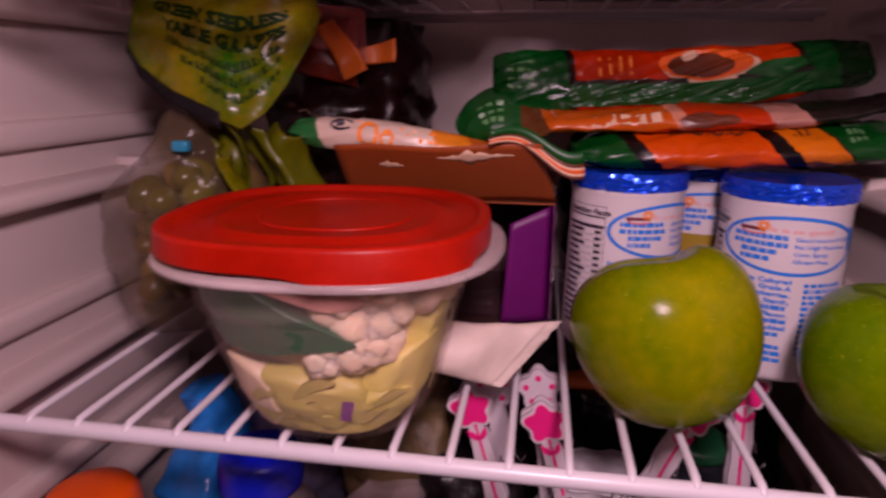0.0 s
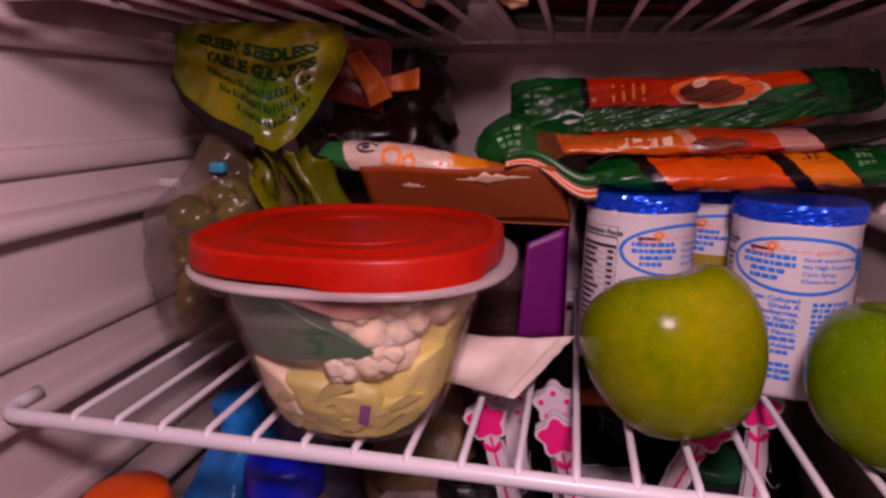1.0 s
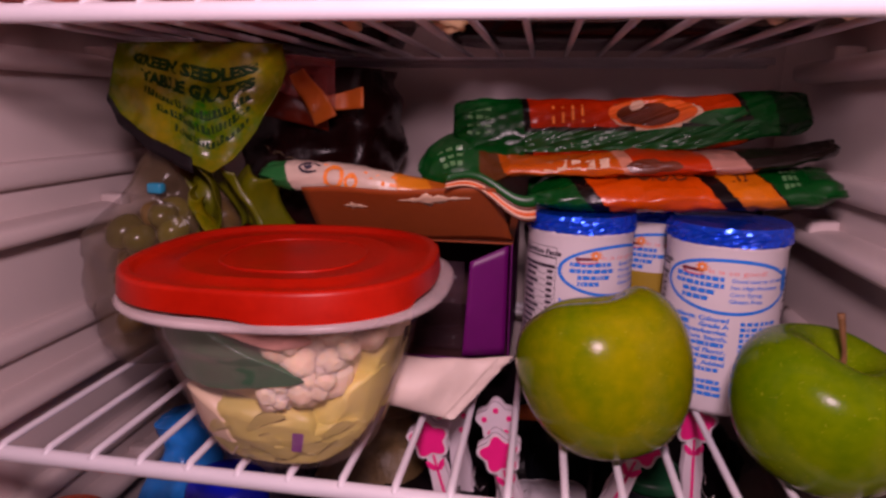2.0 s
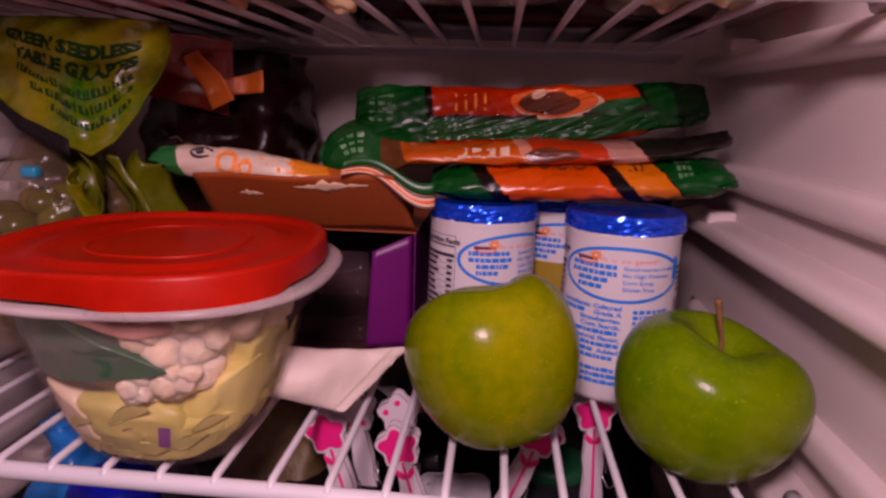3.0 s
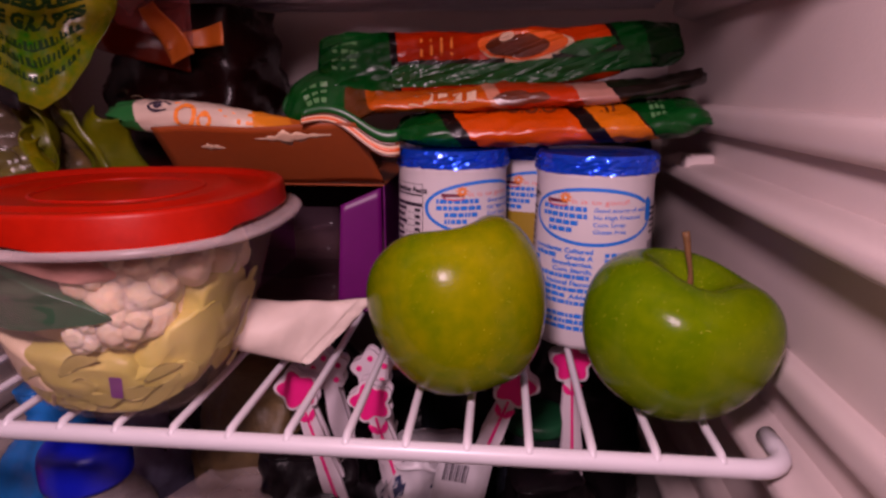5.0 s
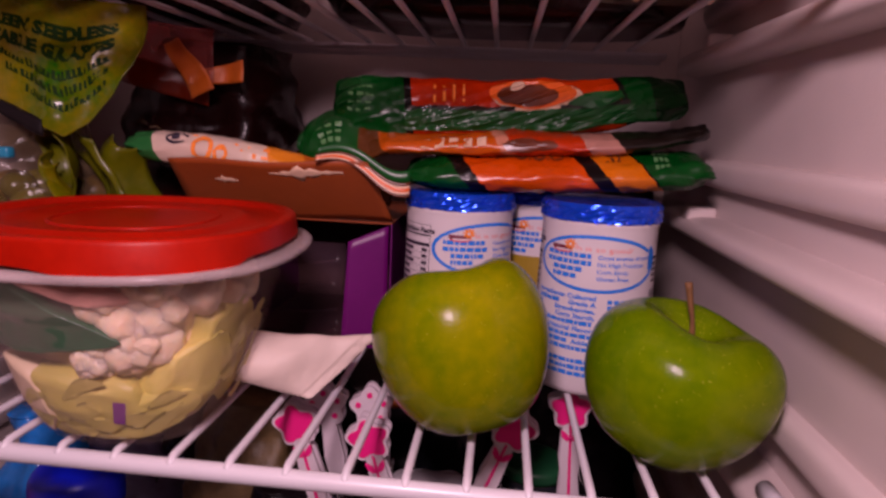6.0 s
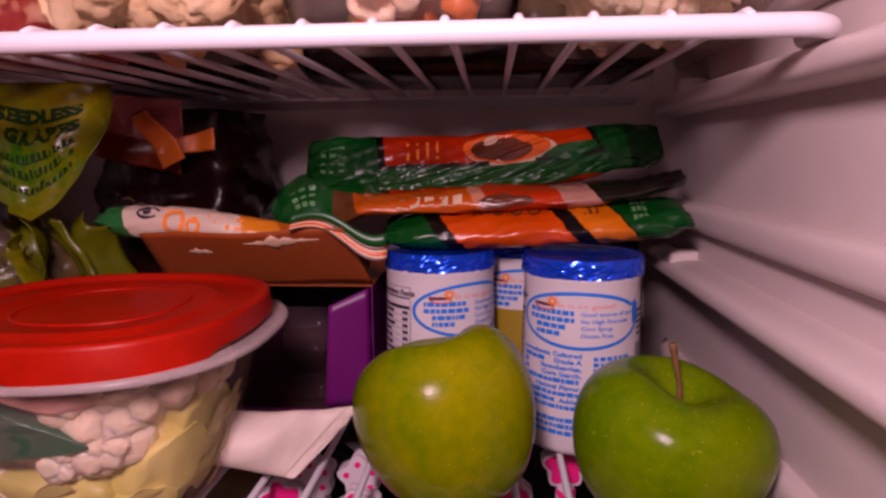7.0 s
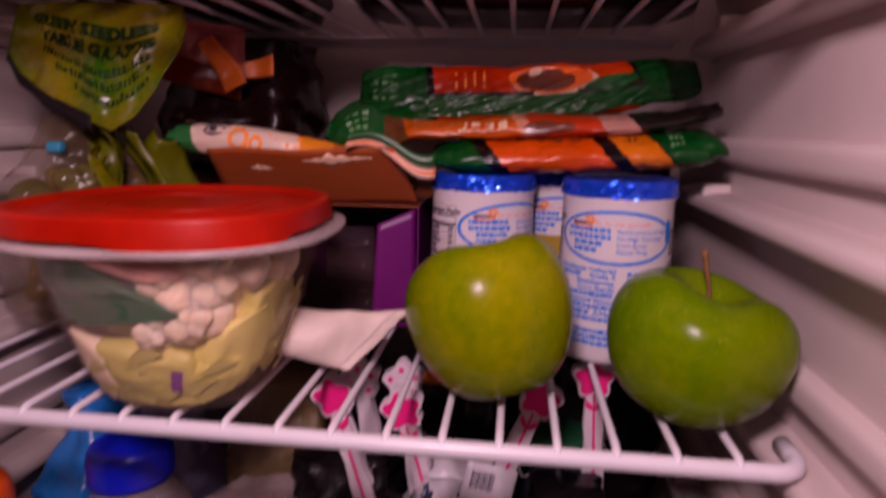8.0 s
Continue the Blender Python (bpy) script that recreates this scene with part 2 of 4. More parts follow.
def lathe(profile, n=48, lobe=None):
    """profile: (radius, height) from the bottom centre to the top centre; lobe: a factor by angle and place."""
    rings = []
    for i, (r, z) in enumerate(profile):
        rings.append([((lobe(2 * math.pi * j / n, i) if lobe else 1) * max(r, 1e-5) * math.cos(2 * math.pi * j / n), (lobe(2 * math.pi * j / n, i) if lobe else 1) * max(r, 1e-5) * math.sin(2 * math.pi * j / n), z) for j in range(n)])
    return loft(rings)


def tube(points, r, n=10, closed=False):
    pts = [Vector(p) for p in points]
    rings, side = [], None
    for i, p in enumerate(pts):
        a = pts[(i - 1) % len(pts)] if closed or i else p
        b = pts[(i + 1) % len(pts)] if closed or i < len(pts) - 1 else p
        d = (b - a).normalized()
        if side is None:
            side = d.orthogonal().normalized()
        side = (side - d * side.dot(d)).normalized()
        up = d.cross(side)
        rr = r(i / (len(pts) - 1)) if callable(r) else r
        rings.append([p + (side * math.cos(2 * math.pi * j / n) + up * math.sin(2 * math.pi * j / n)) * rr for j in range(n)])
    return loft(rings, loop=closed)


def curve_points(pts, n):
    """A smooth line through a few points."""
    P = [Vector(p) for p in pts]
    P = [P[0] * 2 - P[1]] + P + [P[-1] * 2 - P[-2]]
    res = []
    for k in range(n + 1):
        s = k / n * (len(P) - 3)
        i = min(int(s), len(P) - 4)
        t = s - i
        a, b, c, d = P[i:i + 4]
        res.append(0.5 * ((2 * b) + (c - a) * t + (2 * a - 5 * b + 4 * c - d) * t * t + (3 * b - a - 3 * c + d) * t ** 3))
    return res


def super_ring(a, b, z, n=64, power=3.4, rot=0.0, cx=0.0, cy=0.0):
    ring = []
    for j in range(n):
        t = 2 * math.pi * j / n
        c, s = math.cos(t), math.sin(t)
        x = a * math.copysign(abs(c) ** (2 / power), c)
        y = b * math.copysign(abs(s) ** (2 / power), s)
        cr, sr = math.cos(rot), math.sin(rot)
        ring.append((cx + x * cr - y * sr, cy + x * sr + y * cr, z))
    return ring


def blob(size, seed, rough=0.25, freq=1.6, div=3, fine=0.0):
    """A lumpy closed body."""
    bm = bmesh.new()
    bmesh.ops.create_icosphere(bm, subdivisions=div, radius=1)
    for v in bm.verts:
        d = v.co.normalized()
        k = 1 + rough * noise.noise(d * freq + Vector((seed * 7.1, seed * 3.3, seed))) + fine * noise.noise(d * freq * 4 + Vector((seed, seed * 2.7, 5)))
        v.co = Vector((d.x * size[0], d.y * size[1], d.z * size[2])) * k
    return bm


def pillow(path, w, t, tilt=0.0, nu=60, nv=28, crumple=0.0015, freq=60.0, seed=0.0, flat=1.0):
    """A filled film packet along a path; w, t: half width and half thickness by the share of its length; tilt: degrees by which its face leans to the front.
    Returns the mesh and the function from (share of length, share round it, lift) to the surface."""
    Q = curve_points(path, 400)
    run = [0.0]
    for a, b in zip(Q, Q[1:]):
        run.append(run[-1] + (b - a).length)
    P, i = [], 0
    for k in range(nu + 1):
        g = run[-1] * k / nu
        while i < 399 and run[i + 1] < g:
            i += 1
        P.append(Q[i].lerp(Q[i + 1], (g - run[i]) / max(1e-9, run[i + 1] - run[i])))

    def at(u, v, lift=0.0):
        s = min(max(u, 0), 1) * nu
        i = min(int(s), nu - 1)
        p = P[i].lerp(P[i + 1], s - i)
        d = (P[min(i + 2, nu)] - P[max(i - 1, 0)]).normalized()
        up = Vector((0, 0, 1))
        side = d.cross(up).normalized()
        up = side.cross(d)
        q = Matrix.Rotation(radians(tilt(u) if callable(tilt) else tilt), 3, d)
        side, up = q @ side, q @ up
        a = 2 * math.pi * v
        c, z = math.cos(a), math.sin(a)
        o = side * (w(u) + lift) * math.copysign(abs(c) ** flat, c) + up * (t(u) + lift) * math.copysign(abs(z) ** flat, z)
        k = p * freq + Vector((3.1 * c, 3.1 * z, seed * 9))
        edge = 1 + 2.5 * max(0, abs(u - 0.5) * 2 - 0.75) / 0.25
        o += (side * noise.noise(k) + up * noise.noise(k + Vector((9, 4, 2)))) * crumple * edge
        o += up * crumple * 0.8 * noise.noise(k * 2.7)
        return p + o
    rings = [[at(i / nu, j / nv) for j in range(nv)] for i in range(nu + 1)]
    return loft(rings, uv=True), at


def sheet(f, nu, nv, thick=0.0004):
    """A thin curved sheet from a function of (u, v)."""
    bm = bmesh.new()
    lay = bm.loops.layers.uv.new("UVMap")
    g = [[bm.verts.new(f(i / nu, j / nv)) for j in range(nv + 1)] for i in range(nu + 1)]
    for i in range(nu):
        for j in range(nv):
            fa = bm.faces.new((g[i][j], g[i + 1][j], g[i + 1][j + 1], g[i][j + 1]))
            for lp, (a, b) in zip(fa.loops, ((i, j), (i + 1, j), (i + 1, j + 1), (i, j + 1))):
                lp[lay].uv = (a / nu, b / nv)
    bm.normal_update()
    bmesh.ops.solidify(bm, geom=bm.faces[:], thickness=thick)
    return bm


def flat_shape(points, cuts=0):
    """One filled outline in the plane."""
    bm = bmesh.new()
    vs = [bm.verts.new((p[0], p[1], 0)) for p in points]
    f = bm.faces.new(vs)
    bmesh.ops.triangulate(bm, faces=[f])
    if cuts:
        bmesh.ops.subdivide_edges(bm, edges=bm.edges[:], cuts=cuts, use_grid_fill=True)
    return bm


def merge(bms):
    out = bmesh.new()
    for b in bms:
        me = bpy.data.meshes.new("tmp")
        b.to_mesh(me)
        b.free()
        out.from_mesh(me)
        bpy.data.meshes.remove(me)
    return out


def bar(x0, y0, x1, y1, step=0.003):
    n = max(1, int(abs(x1 - x0) / step))
    bm = bmesh.new()
    lo = [bm.verts.new((x0 + (x1 - x0) * i / n, y0, 0)) for i in range(n + 1)]
    hi = [bm.verts.new((x0 + (x1 - x0) * i / n, y1, 0)) for i in range(n + 1)]
    for i in range(n):
        bm.faces.new((lo[i], lo[i + 1], hi[i + 1], hi[i]))
    return bm


def patch(x0, y0, x1, y1, nx, ny):
    """A rectangle fine enough to follow a curved face."""
    bm = bmesh.new()
    g = [[bm.verts.new((x0 + (x1 - x0) * i / nx, y0 + (y1 - y0) * j / ny, 0)) for j in range(ny + 1)] for i in range(nx + 1)]
    for i in range(nx):
        for j in range(ny):
            bm.faces.new((g[i][j], g[i + 1][j], g[i + 1][j + 1], g[i][j + 1]))
    return bm


def words(text, size, x=0.0, y=0.0, align="LEFT", stretch=1.0, bold=0.0):
    """Flat letters in the built-in font."""
    cu = bpy.data.curves.new("letters", "FONT")
    cu.body, cu.size, cu.align_x, cu.resolution_u, cu.offset = text, size, align, 2, bold
    ob = new("letters", cu)
    me = bpy.data.meshes.new_from_object(ob.evaluated_get(bpy.context.evaluated_depsgraph_get()))
    bpy.data.objects.remove(ob)
    bpy.data.curves.remove(cu)
    bm = bmesh.new()
    bm.from_mesh(me)
    bpy.data.meshes.remove(me)
    for v in bm.verts:
        v.co = Vector((x + v.co.x * stretch, y + v.co.y, 0))
    return bm


def wrapped(bm, f):
    """Lay a flat shape on a surface: f takes the plane's x and y."""
    for v in bm.verts:
        v.co = f(v.co.x, v.co.y)
    return bm


def ring_shape(a, b, wd, n=48, start=0.0, end=2 * math.pi):
    bm = bmesh.new()
    full = end - start > 6.28
    I, O = [], []
    for j in range(n if full else n + 1):
        t = start + (end - start) * j / n
        I.append(bm.verts.new((math.cos(t) * (a - wd), math.sin(t) * (b - wd), 0)))
        O.append(bm.verts.new((math.cos(t) * a, math.sin(t) * b, 0)))
    m = len(I)
    for j in range(m if full else m - 1):
        k = (j + 1) % m
        bm.faces.new((I[j], O[j], O[k], I[k]))
    return bm


def moved(bm, x, y, turn=0.0, s=1.0):
    c, n = math.cos(turn), math.sin(turn)
    for v in bm.verts:
        px, py = v.co.x * s, v.co.y * s
        v.co = Vector((x + px * c - py * n, y + px * n + py * c, v.co.z))
    return bm


# ---- kitchen and refrigerator shell ----
def structure(name, bm, material, smooth=False, label=""):
    ob = part(name, bm, material, smooth=smooth)
    return tagged(ob, label, "", "", "structure")


KX0, KX1, KY0, KY1, KZ0, KZ1 = -1.40, 1.30, -1.60, 0.42, -0.90, 1.10
structure("floor", box_bm(KX0, KX1, KY0, KY1, KZ0 - 0.04, KZ0), kitchen_tile)
structure("wall_north", box_bm(KX0, KX1, KY1, KY1 + 0.04, KZ0, KZ1), kitchen_paint)
structure("wall_south", box_bm(KX0, KX1, KY0 - 0.04, KY0, KZ0, KZ1), kitchen_paint)
structure("wall_west", box_bm(KX0 - 0.04, KX0, KY0 - 0.04, KY1 + 0.04, KZ0, KZ1), kitchen_paint)
structure("wall_east", box_bm(KX1, KX1 + 0.04, KY0 - 0.04, KY1 + 0.04, KZ0, KZ1), kitchen_paint)
structure("ceiling", box_bm(KX0 - 0.04, KX1 + 0.04, KY0 - 0.04, KY1 + 0.04, KZ1, KZ1 + 0.04), kitchen_paint)

XL, XR, YF, YB, ZT, ZB = -0.318, 0.194, -0.10, 0.305, 0.52, -0.21
fridge = thing("refrigerator", (0, 0, -0.9), "open white refrigerator with a moulded plastic liner", "refrigerator")
S = 0.9


def shell(name, x0, x1, y0, y1, z0, z1, material, bevel=0.0):
    return part(name, box_bm(x0, x1, y0, y1, z0 + S, z1 + S, bevel), material, fridge, smooth=bevel > 0)


left_wall = shell("side_wall", XL - 0.05, XL, YF, YB, ZB, ZT, liner)
right_wall = shell("side_wall", XR, XR + 0.05, YF, YB, ZB, ZT, liner)
shell("back_wall", XL - 0.05, XR + 0.05, YB, YB + 0.05, ZB, ZT, liner)
shell("top_wall", XL - 0.05, XR + 0.05, YF, YB + 0.05, ZT, ZT + 0.05, liner)
shell("crisper_cover", XL - 0.05, XR + 0.05, YF, YB + 0.05, ZB - 0.02, ZB, smoked)
shell("lower_body", XL - 0.05, XR + 0.05, YF, YB + 0.05, -0.9, ZB - 0.02, steel_body)


def rib(wall, x, s, z0, z1, y0, y1, depth):
    """A rounded ledge moulded into a side wall; s: the way in which it stands out."""
    rings = []
    for k in range(25):
        y = y0 + (y1 - y0) * k / 24
        e = min(1.0, (y1 - y) / 0.02 + 0.02, (y - y0) / 0.03 + 0.02)
        d = depth * math.sqrt(max(0.0, e * (2 - e)))
        ring = []
        for j in range(17):
            a = math.pi * j / 16
            c, q = math.cos(a), math.sin(a)
            ring.append((x + s * d * q ** 0.6, y, S + (z0 + z1) / 2 + (z1 - z0) / 2 * math.copysign(abs(c) ** 0.7, c)))
        ring.append((x - s * 0.004, y, S + z0 - 0.001))
        ring.append((x - s * 0.004, y, S + z1 + 0.001))
        rings.append(ring)
    part("ledge", loft(rings), liner, wall)


for wall, x, s in ((left_wall, XL, 1), (right_wall, XR, -1)):
    for level in (-0.105, 0.0, 0.105, 0.21, 0.315):
        rib(wall, x, s, level - 0.019, level - 0.0045, YF, 0.245, 0.020)
        rib(wall, x, s, level + 0.014, level + 0.031, YF, 0.235, 0.009)
        rear = 0.17
        part("shelf_stop", box_bm(min(x, x + s * 0.018), max(x, x + s * 0.018), rear, rear + 0.012, S + level - 0.010, S + level + 0.001, 0.002), liner, wall)

# ---- wire shelves ----
D = 0.0254


def wire_shelf(z, shift, label):
    root = thing("wire_shelf", (0, 0, z), label, "shelf", "refrigerator shelves")
    x0, x1, y1 = -0.3015, 0.1800, 0.290
    loop = [(x0, 0.027, 0)]
    for cx, a0 in ((x0 + 0.014, 180), (x1 - 0.014, 270)):
        for k in range(7):
            a = radians(a0 + 15 * k)
            loop.append((cx + 0.014 * math.cos(a), 0.014 + 0.014 * math.sin(a), 0))
    loop.append((x1, 0.027, 0))
    part("front_rail", tube(loop, 0.0041, 14), vinyl, root)
    part("rear_rail", tube([(x0 + 0.004, y1, 0), (x1 - 0.004, y1, 0)], 0.0041, 12), vinyl, root)
    first = None
    for i in range(-10, 7):
        x = i * D + shift
        if first is None:
            pts = [(0, -0.0015, -0.0005), (0, -0.0012, 0.0030), (0, 0.002, 0.0046)] + [(0, 0.01 + 0.27 * k / 12, 0.0048) for k in range(13)] + [(0, y1, 0.004)]
            first = part("wire", tube(pts, 0.0019, 10), vinyl, root, m=pose(x, 0, 0))
        else:
            same("wire", first, root, pose(x, 0, 0))
    for y in (0.272,):
        part("cross_bar", tube([(x0 + 0.004, y, 0.0006), (x1 - 0.004, y, 0.0006)], 0.0026, 10), vinyl, root)
    return root


wire_shelf(-0.0008, 0.0, "white vinyl-coated wire shelf loaded with food")
wire_shelf(0.2085, -0.003, "white vinyl-coated wire shelf above the food")

# ---- yogurt cups ----
cup_h, cup_top, cup_foot = 0.098, 0.0318, 0.0340


def cup_r(z):
    k = z / cup_h
    return cup_foot + (cup_top - cup_foot) * k


def yogurt_cup(loc, turn, plain=False, label="white yogurt cup with blue lettering and a blue foil lid"):
    root = thing("yogurt_cup", loc, label, "yogurt cup", "yogurt cups", (0, 0, turn))
    prof = [(0, 0.002), (0.026, 0.002), (0.030, 0.0), (0.0325, 0.0006), (cup_foot, 0.004)] + [(cup_r(z), z) for z in (0.02, 0.04, 0.06, 0.08, 0.092)] + [(cup_top + 0.0006, 0.094), (cup_top + 0.0012, 0.097), (cup_top, 0.0985), (0, 0.0985)]
    cup = part("cup", lathe(prof, 56), cup_white, root)
    wr = lambda a, i: 1 + (0.036 * noise.noise(Vector((math.cos(a) * 11, math.sin(a) * 11, i * 0.9))) if i < 9 else 0)
    part("foil_lid", lathe([(cup_top + 0.0010, 0.0968)] + [(cup_top + 0.0016 - 0.00006 * k, 0.0964 + 0.0011 * k) for k in range(8)] + [(cup_top + 0.0002, 0.1060), (cup_top - 0.003, 0.1056), (0, 0.1055)], 96, wr), foil_blue, root, "crinkled blue foil lid", smooth=False)

    def F(x, y, lift=0.0002):
        a = (x * 1.2 - 0.0035) / 0.033
        r = cup_r(y) + lift
        return Vector((math.sin(a) * r, -math.cos(a) * r, y))
    W = lambda bms, name, m, lb="", lift=0.0002: part(name, wrapped(merge(bms), lambda x, y: F(x, y, lift)), m, cup, lb, smooth=False)
    oc = 0.0745
    W([moved(ring_shape(0.031, 0.0155, 0.0019, 64, 0.5, 2 * math.pi - 0.02), 0, oc)], "oval_line", ink_blue)
    W([moved(flat_shape([(0.0, -0.001), (0.0045, 0.0), (0.0045, 0.009), (0.002, 0.012), (0.0, 0.011)], 1), 0.0268, oc - 0.002)], "arrow", ink_blue)
    # sunburst and the two slogan marks
    rays = []
    for k in range(9):
        a = k * 2 * math.pi / 9
        rays.append(moved(flat_shape([(-0.0006, 0.0008), (0.0006, 0.0008), (0.0004, 0.0031), (-0.0004, 0.0031)]), -0.0125, oc + 0.0095, a))
    W(rays, "sunburst", ink_orange)
    W([moved(ring_shape(0.0055, 0.0016, 0.0007, 16, math.pi * 1.05, math.pi * 1.95), -0.0165, oc + 0.0062)], "smile_line", ink_red, lift=0.0003)
    W([bar(-0.0225, oc + 0.0065, -0.0115, oc + 0.0084), bar(-0.0215, oc + 0.0052, -0.0205, oc + 0.0066)], "logo", ink_maroon)
    W([words("It is so good!", 0.0037, -0.0095, oc + 0.0068, stretch=1.35)], "slogan", ink_pink)
    tx = []
    for k, s in enumerate(("Good source of calcium", "No High Fructose", "Corn Syrup", "Gluten Free")):
        tx.append(words(s, 0.0031, 0.0005, oc + 0.0028 - 0.0038 * k, bold=0.00006))
    for k, wd in enumerate((0.021, 0.022, 0.018, 0.014)):
        y = oc + 0.0028 - 0.0038 * k
        x = -0.025 + (0.004 if k > 1 else 0)
        while x < -0.025 + wd:
            e = x + random.uniform(0.0010, 0.0036)
            tx.append(bar(x, y, e, y + 0.0025))
            x = e + 0.0005
    W(tx, "panel_text", ink_blue)
    tx = []
    ends = ["Ingredients: Cultured", "Grade A", "Strawberries,", "Corn Starch,", "", "Natural Flavor,", "", "Added", "", "", "", "", ""]
    for k, s in enumerate(ends):
        y = 0.0548 - 0.0036 * k
        x1 = 0.0015
        if s:
            tx.append(words(s, 0.0036, x1, y, "RIGHT", bold=0.00015))
            x1 -= 0.0020 * len(s) + 0.001
        x = -0.0290
        while x < x1 - 0.002 and k not in (0, 9):
            e = min(x1, x + random.uniform(0.0012, 0.0042))
            tx.append(bar(x, y, e, y + random.choice((0.0022, 0.0025))))
            x = e + 0.0004
    for k in range(13):
        y = 0.0535 - 0.0031 * k
        x = 0.0065
        stop = 0.026 - (0.008 if k in (4, 12) else 0) - random.uniform(0, 0.002)
        while x < stop:
            e = min(stop, x + random.uniform(0.0010, 0.0036))
            tx.append(bar(x, y, e, y + 0.0021))
            x = e + 0.0008
    W(tx, "ingredient_text", ink_blue)
    W([bar(0.011, 0.010, 0.019, 0.0165)], "red_seal", ink_red)
    W([moved(ring_shape(0.0025, 0.0018, 0.0006, 20), 0.015, 0.0132)], "seal_mark", cup_white, lift=0.0004)
    # nutrition table
    nt = [words("Nutrition Facts", 0.0042, -0.0555, 0.0825, bold=0.0002), bar(-0.056, 0.0805, -0.0325, 0.0815), bar(-0.056, 0.0745, -0.0325, 0.0765)]
    for k in range(16):
        y = 0.0715 - 0.0038 * k
        nt += [bar(-0.055, y, -0.055 + random.uniform(0.008, 0.014), y + 0.0019), bar(-0.037, y, -0.0335, y + 0.0019), bar(-0.056, y - 0.001, -0.0325, y - 0.0008)]
    nt += [bar(-0.0565, 0.008, -0.0562, 0.087), bar(-0.0322, 0.008, -0.0319, 0.087), bar(-0.0565, 0.087, -0.0319, 0.0873)]
    W(nt, "nutrition_table", ink_black)
    bars = []
    x = 0.0305
    while x < 0.0445:
        wd = random.choice((0.0003, 0.0005, 0.0008))
        bars.append(bar(x, 0.044, x + wd, 0.060))
        x += wd + random.choice((0.0004, 0.0007))
    for k in range(5):
        bars.append(bar(0.031, 0.064 + 0.0032 * k, 0.042, 0.0655 + 0.0032 * k))
    W(bars, "side_panel", ink_black)
    if plain:
        W([bar(-0.030, 0.020, 0.034, 0.064)], "fruit_panel", ink_yellow, lift=0.0007)
    return root


yogurt_cup((0.1148, 0.1255, 0.0062), -3)
yogurt_cup((0.0335, 0.1430, 0.0062), 46)
yogurt_cup((0.0865, 0.1910, 0.0062), 8, True, "white yogurt cup with a yellow panel behind the others")


# ---- apples ----
def apple(loc, rx, ry, rz, skin, size, tall, stem, label, seed):
    root = thing("apple", loc, label, "apple", "green apples", (rx, ry, rz))
    prof = [(0, -0.80), (0.08, -0.81), (0.17, -0.86), (0.28, -0.92), (0.40, -0.93), (0.53, -0.88), (0.67, -0.76), (0.80, -0.58), (0.91, -0.34), (0.98, -0.06), (1.0, 0.20), (0.97, 0.45), (0.88, 0.67), (0.74, 0.82), (0.58, 0.89), (0.43, 0.87), (0.30, 0.79), (0.19, 0.68), (0.10, 0.58), (0.03, 0.53), (0, 0.525)]
    sm = curve_points([(r, 0, z) for r, z in prof], 60)
    P = [(max(0, p.x) * size, p.z * size * tall) for p in sm]
    P[0], P[-1] = (0, P[0][1]), (0, P[-1][1])

    def lobe(a, i):
        h = i / 60
        return 1 + 0.022 * math.cos(5 * a + seed) * (0.25 + abs(h - 0.45) * 1.6) + 0.035 * noise.noise(Vector((math.cos(a), math.sin(a), h * 2 + seed)))
    flesh = lathe(P, 72, lobe)
    for v in flesh.verts:
        k = max(0.0, v.co.z / size - 0.2)
        v.co.z += 0.05 * size * k * math.cos(3 * math.atan2(v.co.y, v.co.x) + 0.4 * seed - 1.2)
    body = part("body", flesh, skin, root)
    rnd = random.Random(seed)
    dots = bmesh.new()
    me = body.data
    for k in range(1100):
        p = me.polygons[rnd.randrange(72 * 8, 72 * 52)]
        r = rnd.uniform(0.00010, 0.00026)
        q = p.normal.to_track_quat("Z", "Y").to_matrix()
        c = p.center.lerp(me.vertices[p.vertices[rnd.randrange(4)]].co, rnd.random() * 0.8) + p.normal * 0.0001
        dots.faces.new([dots.verts.new(c + q @ Vector((r * math.cos(t), r * math.sin(t), 0))) for t in (0, 1.26, 2.51, 3.77, 5.03)])
    part("skin_speckle", dots, speck, body)["kind"] = "stuff"
    if stem:
        pts = curve_points([(0, 0, 0.44 * size), (-0.05 * size, 0.0, 0.66 * size), (-0.13 * size, 0.03 * size, 0.86 * size), (-0.22 * size, 0.07 * size, 1.08 * size)], 12)
        part("stem", tube(pts, lambda u: 0.0010 + 0.0007 * abs(u - 0.45) * 2, 8), stem_wood, root)
    return root


apple((0.0442, 0.0530, 0.0450), -14, -17, 0, apple_skin, 0.0425, 0.97, False, "green apple lying tilted on the wire shelf", 3)
apple((0.1415, 0.0420, 0.0390), 4, 12, 0, apple_skin_dark, 0.0425, 0.82, True, "deep green apple with its brown stem upright", 8)


# ---- food container ----
def curds(r, seed):
    """A cauliflower floret: a lumpy head set with rounded buds."""
    rnd = random.Random(seed)
    heads = [blob((r * 0.88, r * 0.85, r * 0.85), seed, 0.14, 1.8, 3, 0.04)]
    for k in range(14):
        h = 1 - 2 * (k + 0.5) / 14
        a = k * 2.39996 + rnd.uniform(-0.3, 0.3)
        q = math.sqrt(1 - h * h)
        b = blob((r * rnd.uniform(0.36, 0.56),) * 3, seed + k, 0.18, 1.6, 3, 0.08)
        bmesh.ops.translate(b, vec=Vector((q * math.cos(a), q * math.sin(a), h)) * r * rnd.uniform(0.50, 0.66), verts=b.verts[:])
        heads.append(b)
    return merge(heads)


